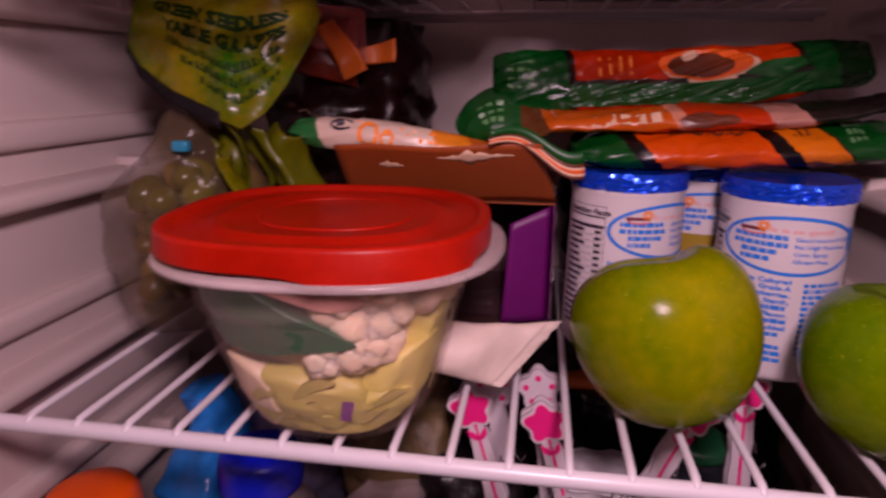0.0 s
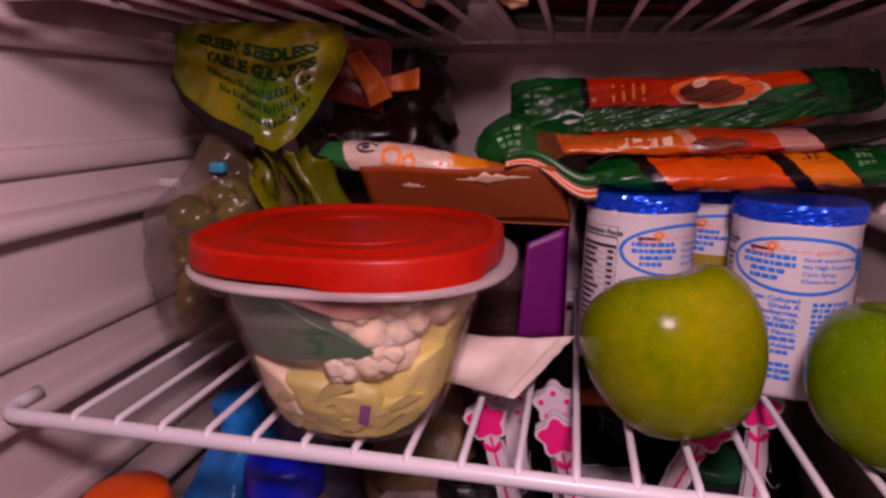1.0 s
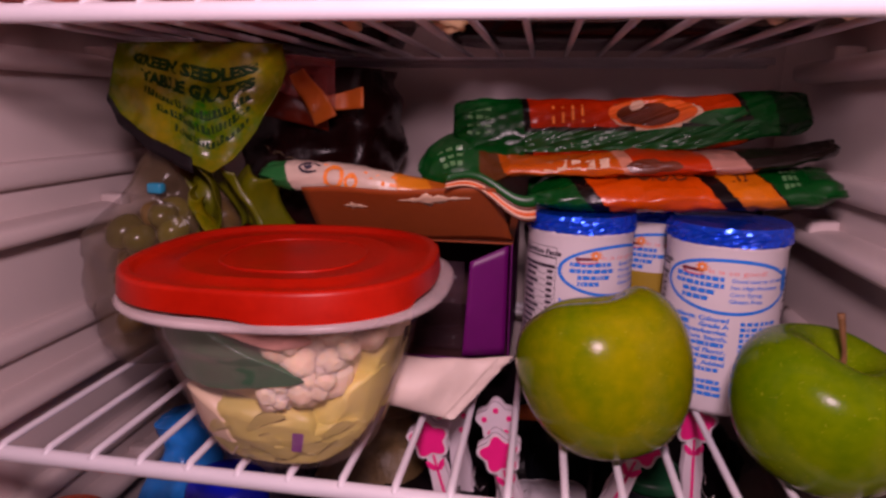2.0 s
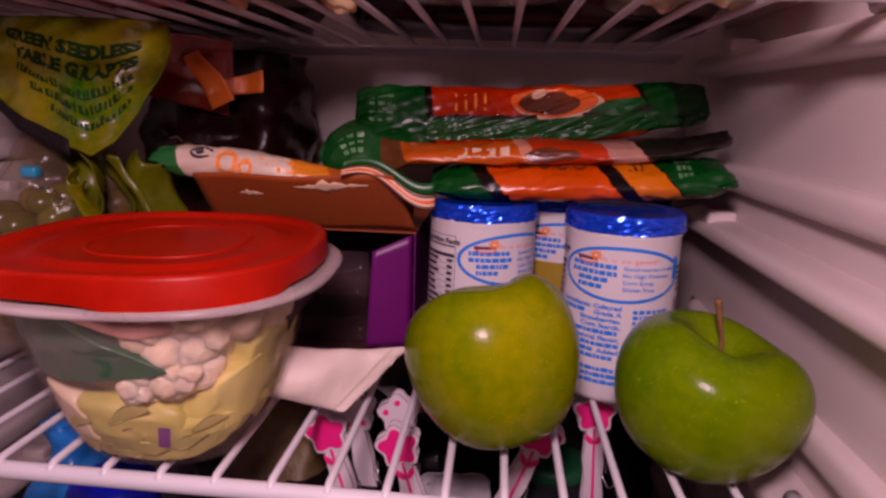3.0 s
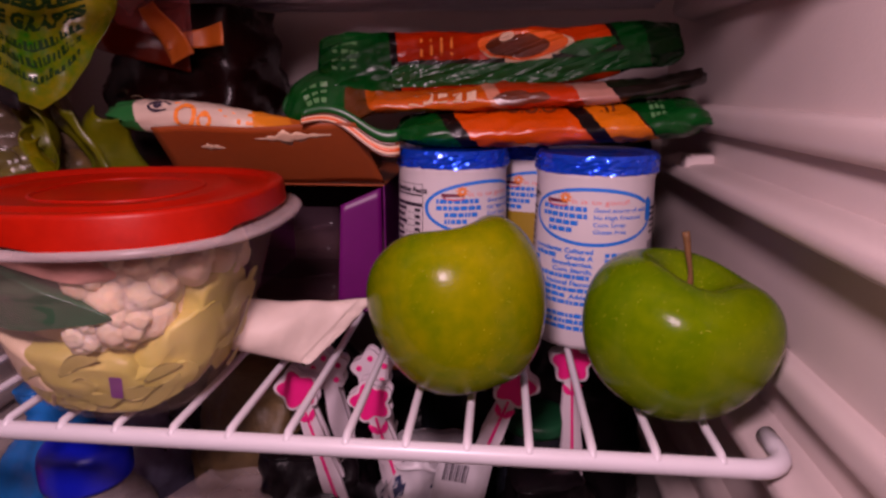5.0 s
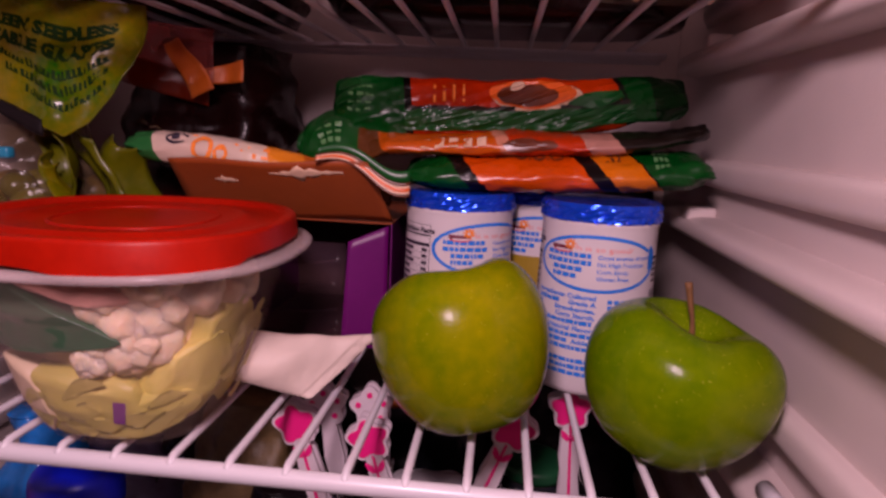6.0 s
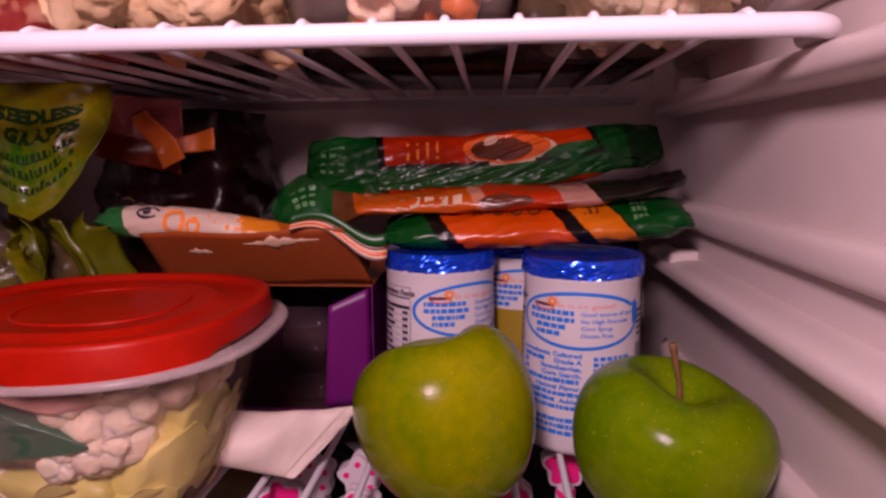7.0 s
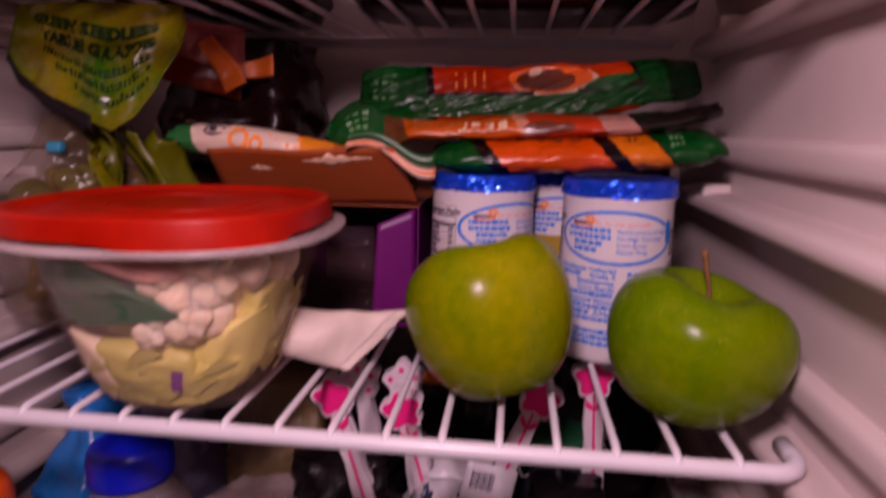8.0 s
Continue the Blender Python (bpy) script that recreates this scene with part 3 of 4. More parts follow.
def food_container(loc, turn):
    root = thing("food_container", loc, "clear plastic food container of salad with a red lid", "food container", "", (0, 0, turn))
    n = 72
    prof = [(0.031, 0.0030, 2.4), (0.0365, 0.0008, 2.4), (0.0415, 0.006, 2.5), (0.0480, 0.020, 2.6), (0.0530, 0.040, 2.8), (0.0575, 0.060, 2.9), (0.0600, 0.0645, 2.9), (0.0615, 0.083, 3.0)]
    rings = [super_ring(a, a, z, n, p) for a, z, p in prof]
    inner = [super_ring(a - 0.0009, a - 0.0009, z + 0.0009, n, p) for a, z, p in prof[::-1]]
    part("tub", loft(rings + inner), frost, root, "frosted clear tub")
    fl = [(0.0585, 0.0825), (0.0705, 0.0805), (0.0755, 0.0815), (0.0768, 0.0835), (0.0752, 0.0850), (0.0585, 0.0856)]
    part("flange", loft([super_ring(a, a * 0.985, z, n, 2.55) for a, z in fl], False, False), flange_plastic, root, "milky clear rim")
    ld = [(0.0560, 0.0870), (0.0700, 0.0868), (0.0722, 0.0874), (0.0721, 0.0880), (0.0714, 0.0955), (0.0711, 0.0966), (0.0704, 0.0973), (0.0694, 0.0975), (0.0668, 0.0975), (0.0660, 0.0971), (0.0652, 0.0952), (0.0644, 0.0946), (0.0560, 0.0945), (0.0510, 0.0949), (0.0490, 0.0962), (0.0460, 0.0964), (0.0440, 0.0952), (0.0200, 0.0946), (0.0010, 0.0946)]
    rings = []
    for i, (a, z) in enumerate(ld):
        ring = []
        for j, (x, y, h) in enumerate(super_ring(a, a * 0.965, z, n, 2.6, 0.0, -0.002, -0.003)):
            # the opening tab: a stretch of the skirt that reaches further down
            e = abs((360 * j / n - 302 + 180) % 360 - 180)
            tab = min(1.0, max(0.0, (34 - e) / 7)) if i in (1, 2, 3) else 0.0
            k = 1 + 0.016 * tab
            ring.append((x * k, y * k, h - 0.0028 * tab))
        rings.append(ring)
    lid = part("lid", loft(rings), red_lid, root, "red plastic lid")
    part("lid_ring", tube([Vector(p) for p in super_ring(0.034, 0.034, 0.0950, 56, 2.4)], 0.0009, 8, True), red_lid, lid)
    rnd = random.Random(4)

    def half(z):
        for (a0, z0, _), (a1, z1, _) in zip(prof[1:], prof[2:]):
            if z <= z1:
                return a0 + (a1 - a0) * max(0, z - z0) / (z1 - z0)
        return prof[-1][0]

    def inside(bm, m, gap=0.0016, rough=0.0):
        """Press a soft body against the inside of the tub."""
        for v in bm.verts:
            c = m @ v.co
            c.z = min(max(c.z, 0.0035), 0.0800)
            x, y = c.x, c.y
            r = (abs(x) ** 2.6 + abs(y) ** 2.6) ** (1 / 2.6)
            lim = half(c.z) - gap - rough * abs(noise.noise(c * 60)) - 0.15 * rough * abs(noise.noise(c * 190))
            if r > lim:
                x, y = x * lim / r, y * lim / r
            v.co = Vector((x, y, c.z))
        return bm
    # pale dressing and potato below and behind, soft yellow leaves, large florets
    part("dressing", inside(blob((0.060, 0.060, 0.043), 1.2, 0.10, 2.6, 5, 0.06), pose(0, 0.002, 0.040), 0.0110, 0.003), cream_liquid, root)
    part("pale_potato", inside(blob((0.020, 0.016, 0.021), 5.2, 0.12, 1.4, 4), pose(-0.036, -0.036, 0.020, 0, 20, 0), 0.0016), cream_liquid, root)
    for k, (x, y, z, a, b, c, ry, sd) in enumerate(((-0.002, -0.036, 0.026, 0.030, 0.014, 0.013, 8, 1.2), (0.016, -0.036, 0.016, 0.028, 0.012, 0.011, -14, 2.4), (-0.012, -0.034, 0.011, 0.026, 0.014, 0.009, 4, 3.5), (0.036, -0.026, 0.032, 0.024, 0.018, 0.016, -38, 4.1), (0.043, -0.012, 0.050, 0.018, 0.020, 0.018, -50, 5.6), (0.030, -0.034, 0.022, 0.020, 0.014, 0.010, -26, 6.3), (0.044, 0.004, 0.030, 0.016, 0.026, 0.020, 0, 7.4))):
        part("cabbage_leaf", inside(blob((a, b, c), sd, 0.22, 1.7, 4, 0.05), pose(x, y, z, 0, ry, 0), 0.0014 + 0.0006 * k, 0.0022), cabbage, root)
    spots = [(0.029, -0.047, 0.062, 0.0200), (0.012, -0.050, 0.074, 0.0140), (0.016, -0.051, 0.051, 0.0145), (0.005, -0.047, 0.045, 0.0105), (0.040, -0.030, 0.074, 0.014), (0.028, -0.046, 0.079, 0.012), (0.024, -0.048, 0.050, 0.012), (0.047, -0.010, 0.072, 0.014), (-0.045, 0.0, 0.070, 0.018), (-0.035, 0.02, 0.06, 0.022), (0.03, 0.03, 0.06, 0.022), (0.0, 0.0, 0.07, 0.025)]
    for k, (x, y, z, r) in enumerate(spots):
        lim = half(z) - r * 1.08
        far = (abs(x) ** 2.6 + abs(y) ** 2.6) ** (1 / 2.6)
        if far > lim:
            x, y = x * lim / far, y * lim / far
        part("floret", inside(curds(r, k + 1), pose(x, y, z), 0.0008 + 0.0002 * k), cauli_white, root)
    wedge = blob((0.040, 0.014, 0.0200), 3.1, 0.14, 1.4, 5, 0.04)
    for v in wedge.verts:
        v.co.z *= 0.72 - 0.50 * v.co.x / 0.040
    part("green_wedge", inside(wedge, pose(-0.020, -0.050, 0.0615, 0, 13, -4), 0.0010, 0.001), pickle, root, "dark green wedge")
    part("pink_slice", inside(blob((0.025, 0.013, 0.0085), 7.1, 0.2, 1.3, 4), pose(-0.002, -0.052, 0.0785, 0, 16, 4), 0.0010, 0.001), pink_meat, root)
    for k in range(24):
        a = rnd.uniform(-2.2, 0.3)
        z = rnd.uniform(0.010, 0.030) + 0.030 * max(0, math.cos(a)) ** 2 * rnd.random()
        p = Vector((math.cos(a) * 0.060, math.sin(a) * 0.060, z))
        tng = Vector((-math.sin(a), math.cos(a), rnd.uniform(-0.2, 0.9))).normalized() * rnd.uniform(0.008, 0.014)
        wd = rnd.uniform(0.0020, 0.0044)
        part("cabbage_shred", inside(tube(curve_points([p - tng, p + Vector((0, 0, rnd.uniform(-0.003, 0.003))), p + tng], 10), lambda u: 0.0004 + wd * math.sin(math.pi * min(max(u, 0.04), 0.96)), 8), Matrix(), 0.0014 + rnd.uniform(0, 0.001)), cabbage, root)
    part("purple_shred", inside(box_bm(-0.0026, 0.0026, -0.003, 0.001, -0.0058, 0.0058, 0.0008), pose(0.014, -0.0500, 0.020, 0, 8, 10), 0.0011), purple_veg, root)
    return root


food_container((-0.1085, 0.0370, 0.0062), 3)


# ---- film packets on the cups ----
def at_world(root):
    return Matrix.Translation(-root.location)


def ends(u, base, tip, k=0.10):
    """Full in the middle, drawn in to the tip at both ends."""
    e = min(u, 1 - u) / k
    return base if e >= 1 else tip + (base - tip) * (e * (2 - e)) ** 0.6


lower_pack = thing("sausage_packet", (0.095, 0.16, 0.112), "orange and green film packet lying across the yogurt cups", "food packet", "sausage packets")
bm, lower_at = pillow([(0.000, 0.148, 0.1215), (0.035, 0.148, 0.1228), (0.09, 0.148, 0.1250), (0.139, 0.148, 0.1280), (0.177, 0.146, 0.1310)], lambda u: ends(u, 0.024, 0.018, 0.14), lambda u: ends(u, 0.0106, 0.0016, 0.17), 10, 100, 40, 0.0014, 70, 1.0)
part("film_wrapper", bm, film_lower, lower_pack, m=at_world(lower_pack))
middle_pack = thing("sausage_packet", (0.06, 0.18, 0.14), "orange film packet squeezed between two others", "food packet", "sausage packets")
bm, middle_at = pillow([(-0.067, 0.146, 0.1280), (-0.046, 0.148, 0.1410), (-0.020, 0.150, 0.1380), (0.030, 0.152, 0.1390), (0.070, 0.152, 0.1415), (0.115, 0.152, 0.1430), (0.150, 0.152, 0.1470), (0.176, 0.150, 0.1530)], lambda u: ends(u, 0.020, 0.0045, 0.20), lambda u: 0.0056 + 0.0018 * math.exp(-((u - 0.52) / 0.12) ** 2) - 0.0045 * max(0.0, 0.06 - u) / 0.06 - 0.0040 * max(0.0, u - 0.8) / 0.2, lambda u: 8 + 50 * min(1.0, max(0.0, (0.24 - u) / 0.10)), 110, 30, 0.0014, 60, 2.0)
part("film_wrapper", bm, film_middle, middle_pack, m=at_world(middle_pack))
top_pack = thing("sausage_packet", (0.06, 0.195, 0.152), "green and red film packet with an oval picture", "food packet", "sausage packets")
bm, top_at = pillow([(-0.049, 0.156, 0.1600), (-0.030, 0.158, 0.1600), (0.004, 0.161, 0.1605), (0.06, 0.166, 0.1620), (0.11, 0.170, 0.1655), (0.140, 0.173, 0.1705), (0.168, 0.176, 0.1730)], lambda u: ends(u, 0.0185, 0.0125, 0.10) - 0.006 * max(0.0, u - 0.6) / 0.4, lambda u: ends(u, 0.0100, 0.0014, 0.20), 66, 120, 44, 0.0019, 55, 3.0)
part("film_wrapper", bm, film_top, top_pack, m=at_world(top_pack))
top_len, low_len = 0.220, 0.178


def on_pack(root, fn, bms, name, material, label="", v0=0.5, length=0.2, girth=0.075, lift=0.0005):
    """Print on the face of a packet: the plane's x runs along it, y up its front."""
    bm = merge(bms)
    out = wrapped(bm, lambda x, y: fn(x / length, v0 + y / girth, lift))
    part(name, out, material, root, label, smooth=False, m=at_world(root))


def disc(a, b, rings=12, n=56):
    bm = bmesh.new()
    rows = [[bm.verts.new((a * r / rings * math.cos(2 * math.pi * k / n), b * r / rings * math.sin(2 * math.pi * k / n), 0)) for k in range(n)] for r in range(1, rings + 1)]
    c = bm.verts.new((0, 0, 0))
    for k in range(n):
        j = (k + 1) % n
        bm.faces.new((c, rows[0][k], rows[0][j]))
        for r in range(rings - 1):
            bm.faces.new((rows[r][k], rows[r + 1][k], rows[r + 1][j], rows[r][j]))
    return bm


brown_print = mat("brown_sausage_print", (0.16, 0.035, 0.012), 0.3, vary=0.3, scale=160)
cream_print = mat("cream_print", (0.74, 0.50, 0.34), 0.3, vary=0.08)
leaf_print = mat("green_print", (0.002, 0.075, 0.009), 0.34, vary=0.12)
dark_print = mat("dark_print", (0.015, 0.012, 0.008), 0.3, vary=0.1)
pale_green = mat("pale_green_print", (0.10, 0.24, 0.09), 0.3, vary=0.1)
orange_print = mat("orange_film_print", (0.80, 0.13, 0.015), 0.28, vary=0.12, scale=80)

# the face of a leaning packet is the quarter round that starts at v = 0
TG = dict(length=top_len, girth=0.112, v0=0.25)
on_pack(top_pack, top_at, [moved(disc(0.0285, 0.0105), 0.126, 0.0035)], "picture_rim", cream_print, **TG)
on_pack(top_pack, top_at, [moved(disc(0.0270, 0.0098), 0.1235, 0.0048)], "picture_ground", orange_print, lift=0.0011, **TG)
on_pack(top_pack, top_at, [moved(disc(0.0190, 0.0066), 0.1200, 0.0030)], "picture_sausage", brown_print, lift=0.0017, **TG)
on_pack(top_pack, top_at, [moved(disc(0.0050, 0.0026), 0.1140, 0.0080, 0.4)], "picture_slice", cream_print, lift=0.0023, **TG)
rnd = random.Random(11)
tb = []
for k in range(5):
    for c in range(3):
        x = 0.0090 + 0.0055 * c
        tb.append(bar(x, 0.0080 - 0.0036 * k, x + rnd.uniform(0.0025, 0.0052), 0.0080 - 0.0036 * k + rnd.uniform(0.0008, 0.0017)))
on_pack(top_pack, top_at, tb, "small_print", pale_green, **TG)
on_pack(top_pack, top_at, [bar(0.062 + 0.006 * k, -0.001, 0.0635 + 0.006 * k, 0.011) for k in range(4)], "faint_strokes", ink_orange, **TG)
on_pack(top_pack, top_at, [moved(flat_shape([(0, 0), (0.012, 0.006), (0.034, 0.0065), (0.036, 0.001), (0.020, -0.003)], 3), 0.143, -0.004)], "green_corner", leaf_print, lift=0.0026, **TG)
on_pack(top_pack, top_at, [patch(0.045, -0.0205, 0.185, -0.0060, 110, 16)], "green_strip", leaf_print, lift=0.0010, **TG)
on_pack(top_pack, top_at, [patch(0.047, -0.0064, 0.112, -0.0040, 60, 3), patch(0.140, -0.0062, 0.182, -0.0042, 40, 3)], "dark_border", dark_print, lift=0.0014, **TG)
LG = dict(length=low_len, girth=0.075, v0=0.10)
on_pack(lower_pack, lower_at, [moved(ring_shape(0.0042, 0.0030, 0.0014, 20), 0.058 + 0.0105 * k, 0.0085) for k in range(4)] + [bar(0.0625 + 0.0105 * k, 0.006, 0.0640 + 0.0105 * k, 0.0115) for k in range(3)], "logo_letters", brown_print, **LG)
on_pack(lower_pack, lower_at, [bar(0.117 + 0.0035 * k, 0.004, 0.119 + 0.0035 * k, 0.010) for k in range(3)], "yellow_panel_print", brown_print, **LG)
on_pack(lower_pack, lower_at, [bar(0.145 + 0.003 * (k % 3), 0.000 + 0.004 * (k // 3), 0.1472 + 0.003 * (k % 3), 0.0025 + 0.004 * (k // 3)) for k in range(9)], "small_print", pale_green, **LG)
MG = dict(length=0.250, girth=0.07, v0=0.07)
on_pack(middle_pack, middle_at, [bar(0.080 + 0.0085 * k, -0.002, 0.0855 + 0.0085 * k, 0.0050) for k in range(5)], "faint_letters", cream_print, **MG)
on_pack(middle_pack, middle_at, [moved(disc(0.016, 0.0055), 0.145, -0.002)], "picture_sausage", brown_print, **MG)
on_pack(middle_pack, middle_at, [bar(0.016 + 0.005 * (k % 3), -0.004 + 0.0045 * (k // 3), 0.0195 + 0.005 * (k % 3), -0.0015 + 0.0045 * (k // 3)) for k in range(9)], "small_print", pale_green, length=0.250, girth=0.10, v0=0.22)

# ---- opened cardboard box with a packet on its flap ----
carton = thing("opened_carton", (-0.058, 0.20, 0.006), "opened purple and brown cardboard box, flaps up", "box")
Z0 = 0.0066
m_c = at_world(carton)
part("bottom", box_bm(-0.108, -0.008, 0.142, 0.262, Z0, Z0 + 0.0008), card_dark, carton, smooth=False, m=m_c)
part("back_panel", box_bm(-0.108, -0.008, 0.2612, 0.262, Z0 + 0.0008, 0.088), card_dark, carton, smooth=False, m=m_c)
part("side_panel", box_bm(-0.0088, -0.008, 0.142, 0.2612, Z0 + 0.0008, 0.088), card_purple, carton, smooth=False, m=m_c)
part("side_panel", box_bm(-0.108, -0.1072, 0.142, 0.2612, Z0 + 0.0008, 0.088), card_purple, carton, smooth=False, m=m_c)
part("top_panel", box_bm(-0.108, -0.008, 0.142, 0.262, 0.088, 0.0888), card_brown, carton, smooth=False, m=m_c)


def flap(u, v):
    x = -0.136 + (0.128 - 0.010 * v) * u
    z = 0.0895 + 0.034 * v + 0.0008 * math.sin(u * 9) + 0.003 * v * u
    y = 0.143 - 0.030 * v - 0.004 * math.sin(u * 3.1) * v
    return Vector((x, y, z))


lid_flap = part("top_flap", sheet(flap, 24, 10, 0.0007), card_brown, carton, "brown top flap", m=m_c)
# two pale ragged streaks laid on the flap
for x, wd, v, h in ((0.20, 0.12, 0.62, 0.16), (0.50, 0.36, 0.80, 0.20)):
    f = lambda s, t, x=x, wd=wd, v=v, h=h: flap(x + wd * s, v + h * (t - 0.5) * max(0.12, math.sin(math.pi * min(1, s * 1.1)) * (0.25 + 1.6 * abs(noise.noise(Vector((s * 7, x * 9, 0))))))) + Vector((0, -0.0009, 0.0006))
    part("pale_streak", sheet(f, 14, 3, 0.0002), cream_print, lid_flap)


def purple(u, v):
    return Vector((-0.038 + 0.0275 * u + 0.004 * v * (1 - u), 0.1360 + 0.008 * u, Z0 + 0.006 + (0.064 + 0.010 * u) * v))


part("side_flap", sheet(purple, 8, 12, 0.0007), card_purple, carton, "purple side flap", m=m_c)
tray = part("inner_tray", sheet(lambda u, v: Vector((-0.10 + 0.06 * u, 0.150 + 0.006 * math.sin(v * 9), 0.012 + 0.060 * v)), 8, 20, 0.0006), tray_plastic, carton, "clear plastic tray", m=m_c)
for z in (0.030, 0.048, 0.062):
    part("tray_edge", tube(curve_points([(-0.095, 0.144, z), (-0.066, 0.1425, z - 0.002), (-0.042, 0.144, z + 0.001)], 10), 0.0007, 6), tray_plastic, tray)
part("red_edge", tube([(-0.106, 0.1405, 0.0085), (-0.012, 0.1405, 0.0085)], 0.0012, 6), card_purple, carton, m=m_c)

snack = thing("snack_packet", (-0.09, 0.13, 0.115), "white and orange printed film packet lying on the carton flap", "food packet")
bm, snack_at = pillow([(-0.164, 0.124, 0.1320), (-0.148, 0.124, 0.1300), (-0.112, 0.125, 0.1285), (-0.070, 0.130, 0.1215), (-0.036, 0.142, 0.1120), (-0.012, 0.152, 0.1030)], lambda u: ends(u, 0.0100, 0.008, 0.12), lambda u: ends(u, 0.0086, 0.0014, 0.14), 24, 90, 32, 0.0010, 70, 5.0)
part("film_wrapper", bm, film_white, snack, m=at_world(snack))
SG = dict(length=0.175, girth=0.055, v0=0.09)
on_pack(snack, snack_at, [moved(ring_shape(0.0075, 0.0040, 0.0016, 24, 0.2, 5.6), 0.035, 0.0055), moved(disc(0.0026, 0.0018), 0.034, 0.0055)], "eye_mark", ink_black, **SG)
on_pack(snack, snack_at, [moved(ring_shape(0.0066, 0.0072, 0.0026, 24), 0.0520, 0.001), moved(ring_shape(0.0046, 0.0050, 0.0021, 20), 0.0635, -0.001), bar(0.0440, -0.0085, 0.0470, 0.0085)], "orange_letters", ink_orange, **SG)
on_pack(snack, snack_at, [bar(0.0705 + 0.0042 * k, -0.0055, 0.0728 + 0.0042 * k, 0.006 - 0.003 * (k % 2)) for k in range(4)] + [bar(0.0885, -0.004 + 0.0045 * k, 0.0925, -0.0015 + 0.0045 * k) for k in range(3)], "orange_strokes", ink_orange, **SG)


def tail(k, z0, wd):
    """One stripe of the packet's loose end, which runs in a flat S over the corner of the flap."""
    def f(u, v):
        x = -0.046 + 0.052 * u
        e = u * u * (3 - 2 * u)
        z = 0.1335 - 0.0120 * e + 0.0030 * math.sin(2 * math.pi * u - 0.5) + (z0 * 1.25 + (v - 0.5) * wd * 1.3) * (0.55 + 0.55 * u)
        y = 0.1080 + 0.012 * u - 0.0006 * k + 0.003 * math.sin(5 * u)
        return Vector((x, y, z))
    return f


for k, (z0, wd, mm) in enumerate(((0.0, 0.0056, leaf_print), (-0.0030, 0.0016, brown_print), (-0.0042, 0.0011, cream_print), (-0.0054, 0.0016, orange_print), (-0.0066, 0.0011, cream_print), (-0.0076, 0.0012, brown_print))):
    part("film_tail", sheet(tail(k, z0, wd), 24, 2, 0.0008), mm, snack, m=at_world(snack))

# ---- white paper sachet ----
sachet = thing("paper_sachet", (-0.036, 0.054, 0.0066), "white waxed paper sachet leaning on the container", "sachet")
rings = []
c00, c10, c11, c01 = Vector((-0.070, 0.060, 0.043)), Vector((-0.0035, 0.0840, 0.0365)), Vector((-0.0335, 0.0560, 0.0095)), Vector((-0.072, 0.050, 0.0190))
for i in range(31):
    u = i / 30
    top, low = c00.lerp(c10, u), c01.lerp(c11, u)
    top += Vector((0, 0, -0.002 * math.sin(math.pi * u)))
    nrm = Vector((0.25, -0.80, 0.54)).normalized()
    t = 0.0004 + 0.0080 * math.sin(math.pi * min(1, 0.15 + u * 0.82)) ** 0.8
    ring = []
    for j in range(28):
        a = 2 * math.pi * j / 28
        k = 0.5 + 0.5 * math.cos(a)
        p = low.lerp(top, k) + nrm * t * math.sin(a)
        p += nrm * (0.0042 * noise.noise(p * 60) + 0.0012 * abs(noise.noise(p * 170)))
        if i >= 29:
            p += (c10 - c00).normalized() * 0.0012 * (j % 2)
        ring.append(p)
    rings.append(ring)
pouch = part("paper_pouch", loft(rings[:28]), paper, sachet, m=at_world(sachet))
part("crimped_edge", loft(rings[27:]), paper, sachet, "serrated paper edge", smooth=False, m=at_world(sachet))

# ---- bag of grapes ----
grapes = thing("grape_bag", (-0.235, 0.15, 0.0066), "half-empty clear bag of green grapes with a yellow printed top", "grape bag")
m_g = at_world(grapes)


def low_edge(u):
    pts = [(0, 0.176), (0.06, 0.164), (0.25, 0.151), (0.50, 0.1395), (0.61, 0.1340), (0.72, 0.1420), (0.84, 0.158), (0.95, 0.180), (1.0, 0.192)]
    for (a, za), (b, zb) in zip(pts, pts[1:]):
        if u <= b:
            return za + (zb - za) * (u - a) / (b - a)
    return pts[-1][1]


def flag(u, v, lift=0.0):
    x = -0.243 + 0.108 * u + 0.010 * (1 - v) * (0.2 - u)
    z = 0.2065 + (low_edge(u) - 0.2065) * v
    y = 0.092 - 0.012 * math.sin(math.pi * u) + 0.012 * (1 - v) + 0.006 * u
    p = Vector((x, y, z))
    y += 0.0050 * noise.noise(p * 36) + 0.0025 * noise.noise(p * 95)
    return Vector((x, y - lift, z))


flagged = part("printed_top", sheet(flag, 70, 56, 0.0004), grape_print, grapes, "yellow-green printed film", m=m_g)
tx = []
for k, s in enumerate(("GREEN SEEDLESS", "TABLE GRAPES")):
    tx.append(words(s, 0.165, 0.50 + 0.03 * k, 0.78 - 0.18 * k, "CENTER", 0.66, 0.012))
rnd = random.Random(5)
for k in range(3):
    x = 0.20 + 0.10 * k
    while x < 0.84:
        e = x + rnd.uniform(0.008, 0.022)
        y = 0.44 - 0.13 * k + 0.02 * math.sin(9 * x)
        tx.append(bar(x, y, e, y + rnd.uniform(0.045, 0.085), 0.02))
        if rnd.random() < 0.6:
            tx.append(bar(x, y, e + 0.010, y + 0.018, 0.02))
        x = e + rnd.uniform(0.006, 0.014)
part("printed_text", wrapped(merge(tx), lambda x, y: flag(0.05 + x * 0.9, 0.12 + 0.84 * (1 - y) - 0.02 + 0.16 * (x - 0.5), 0.0006)), ink_green, flagged, smooth=False)
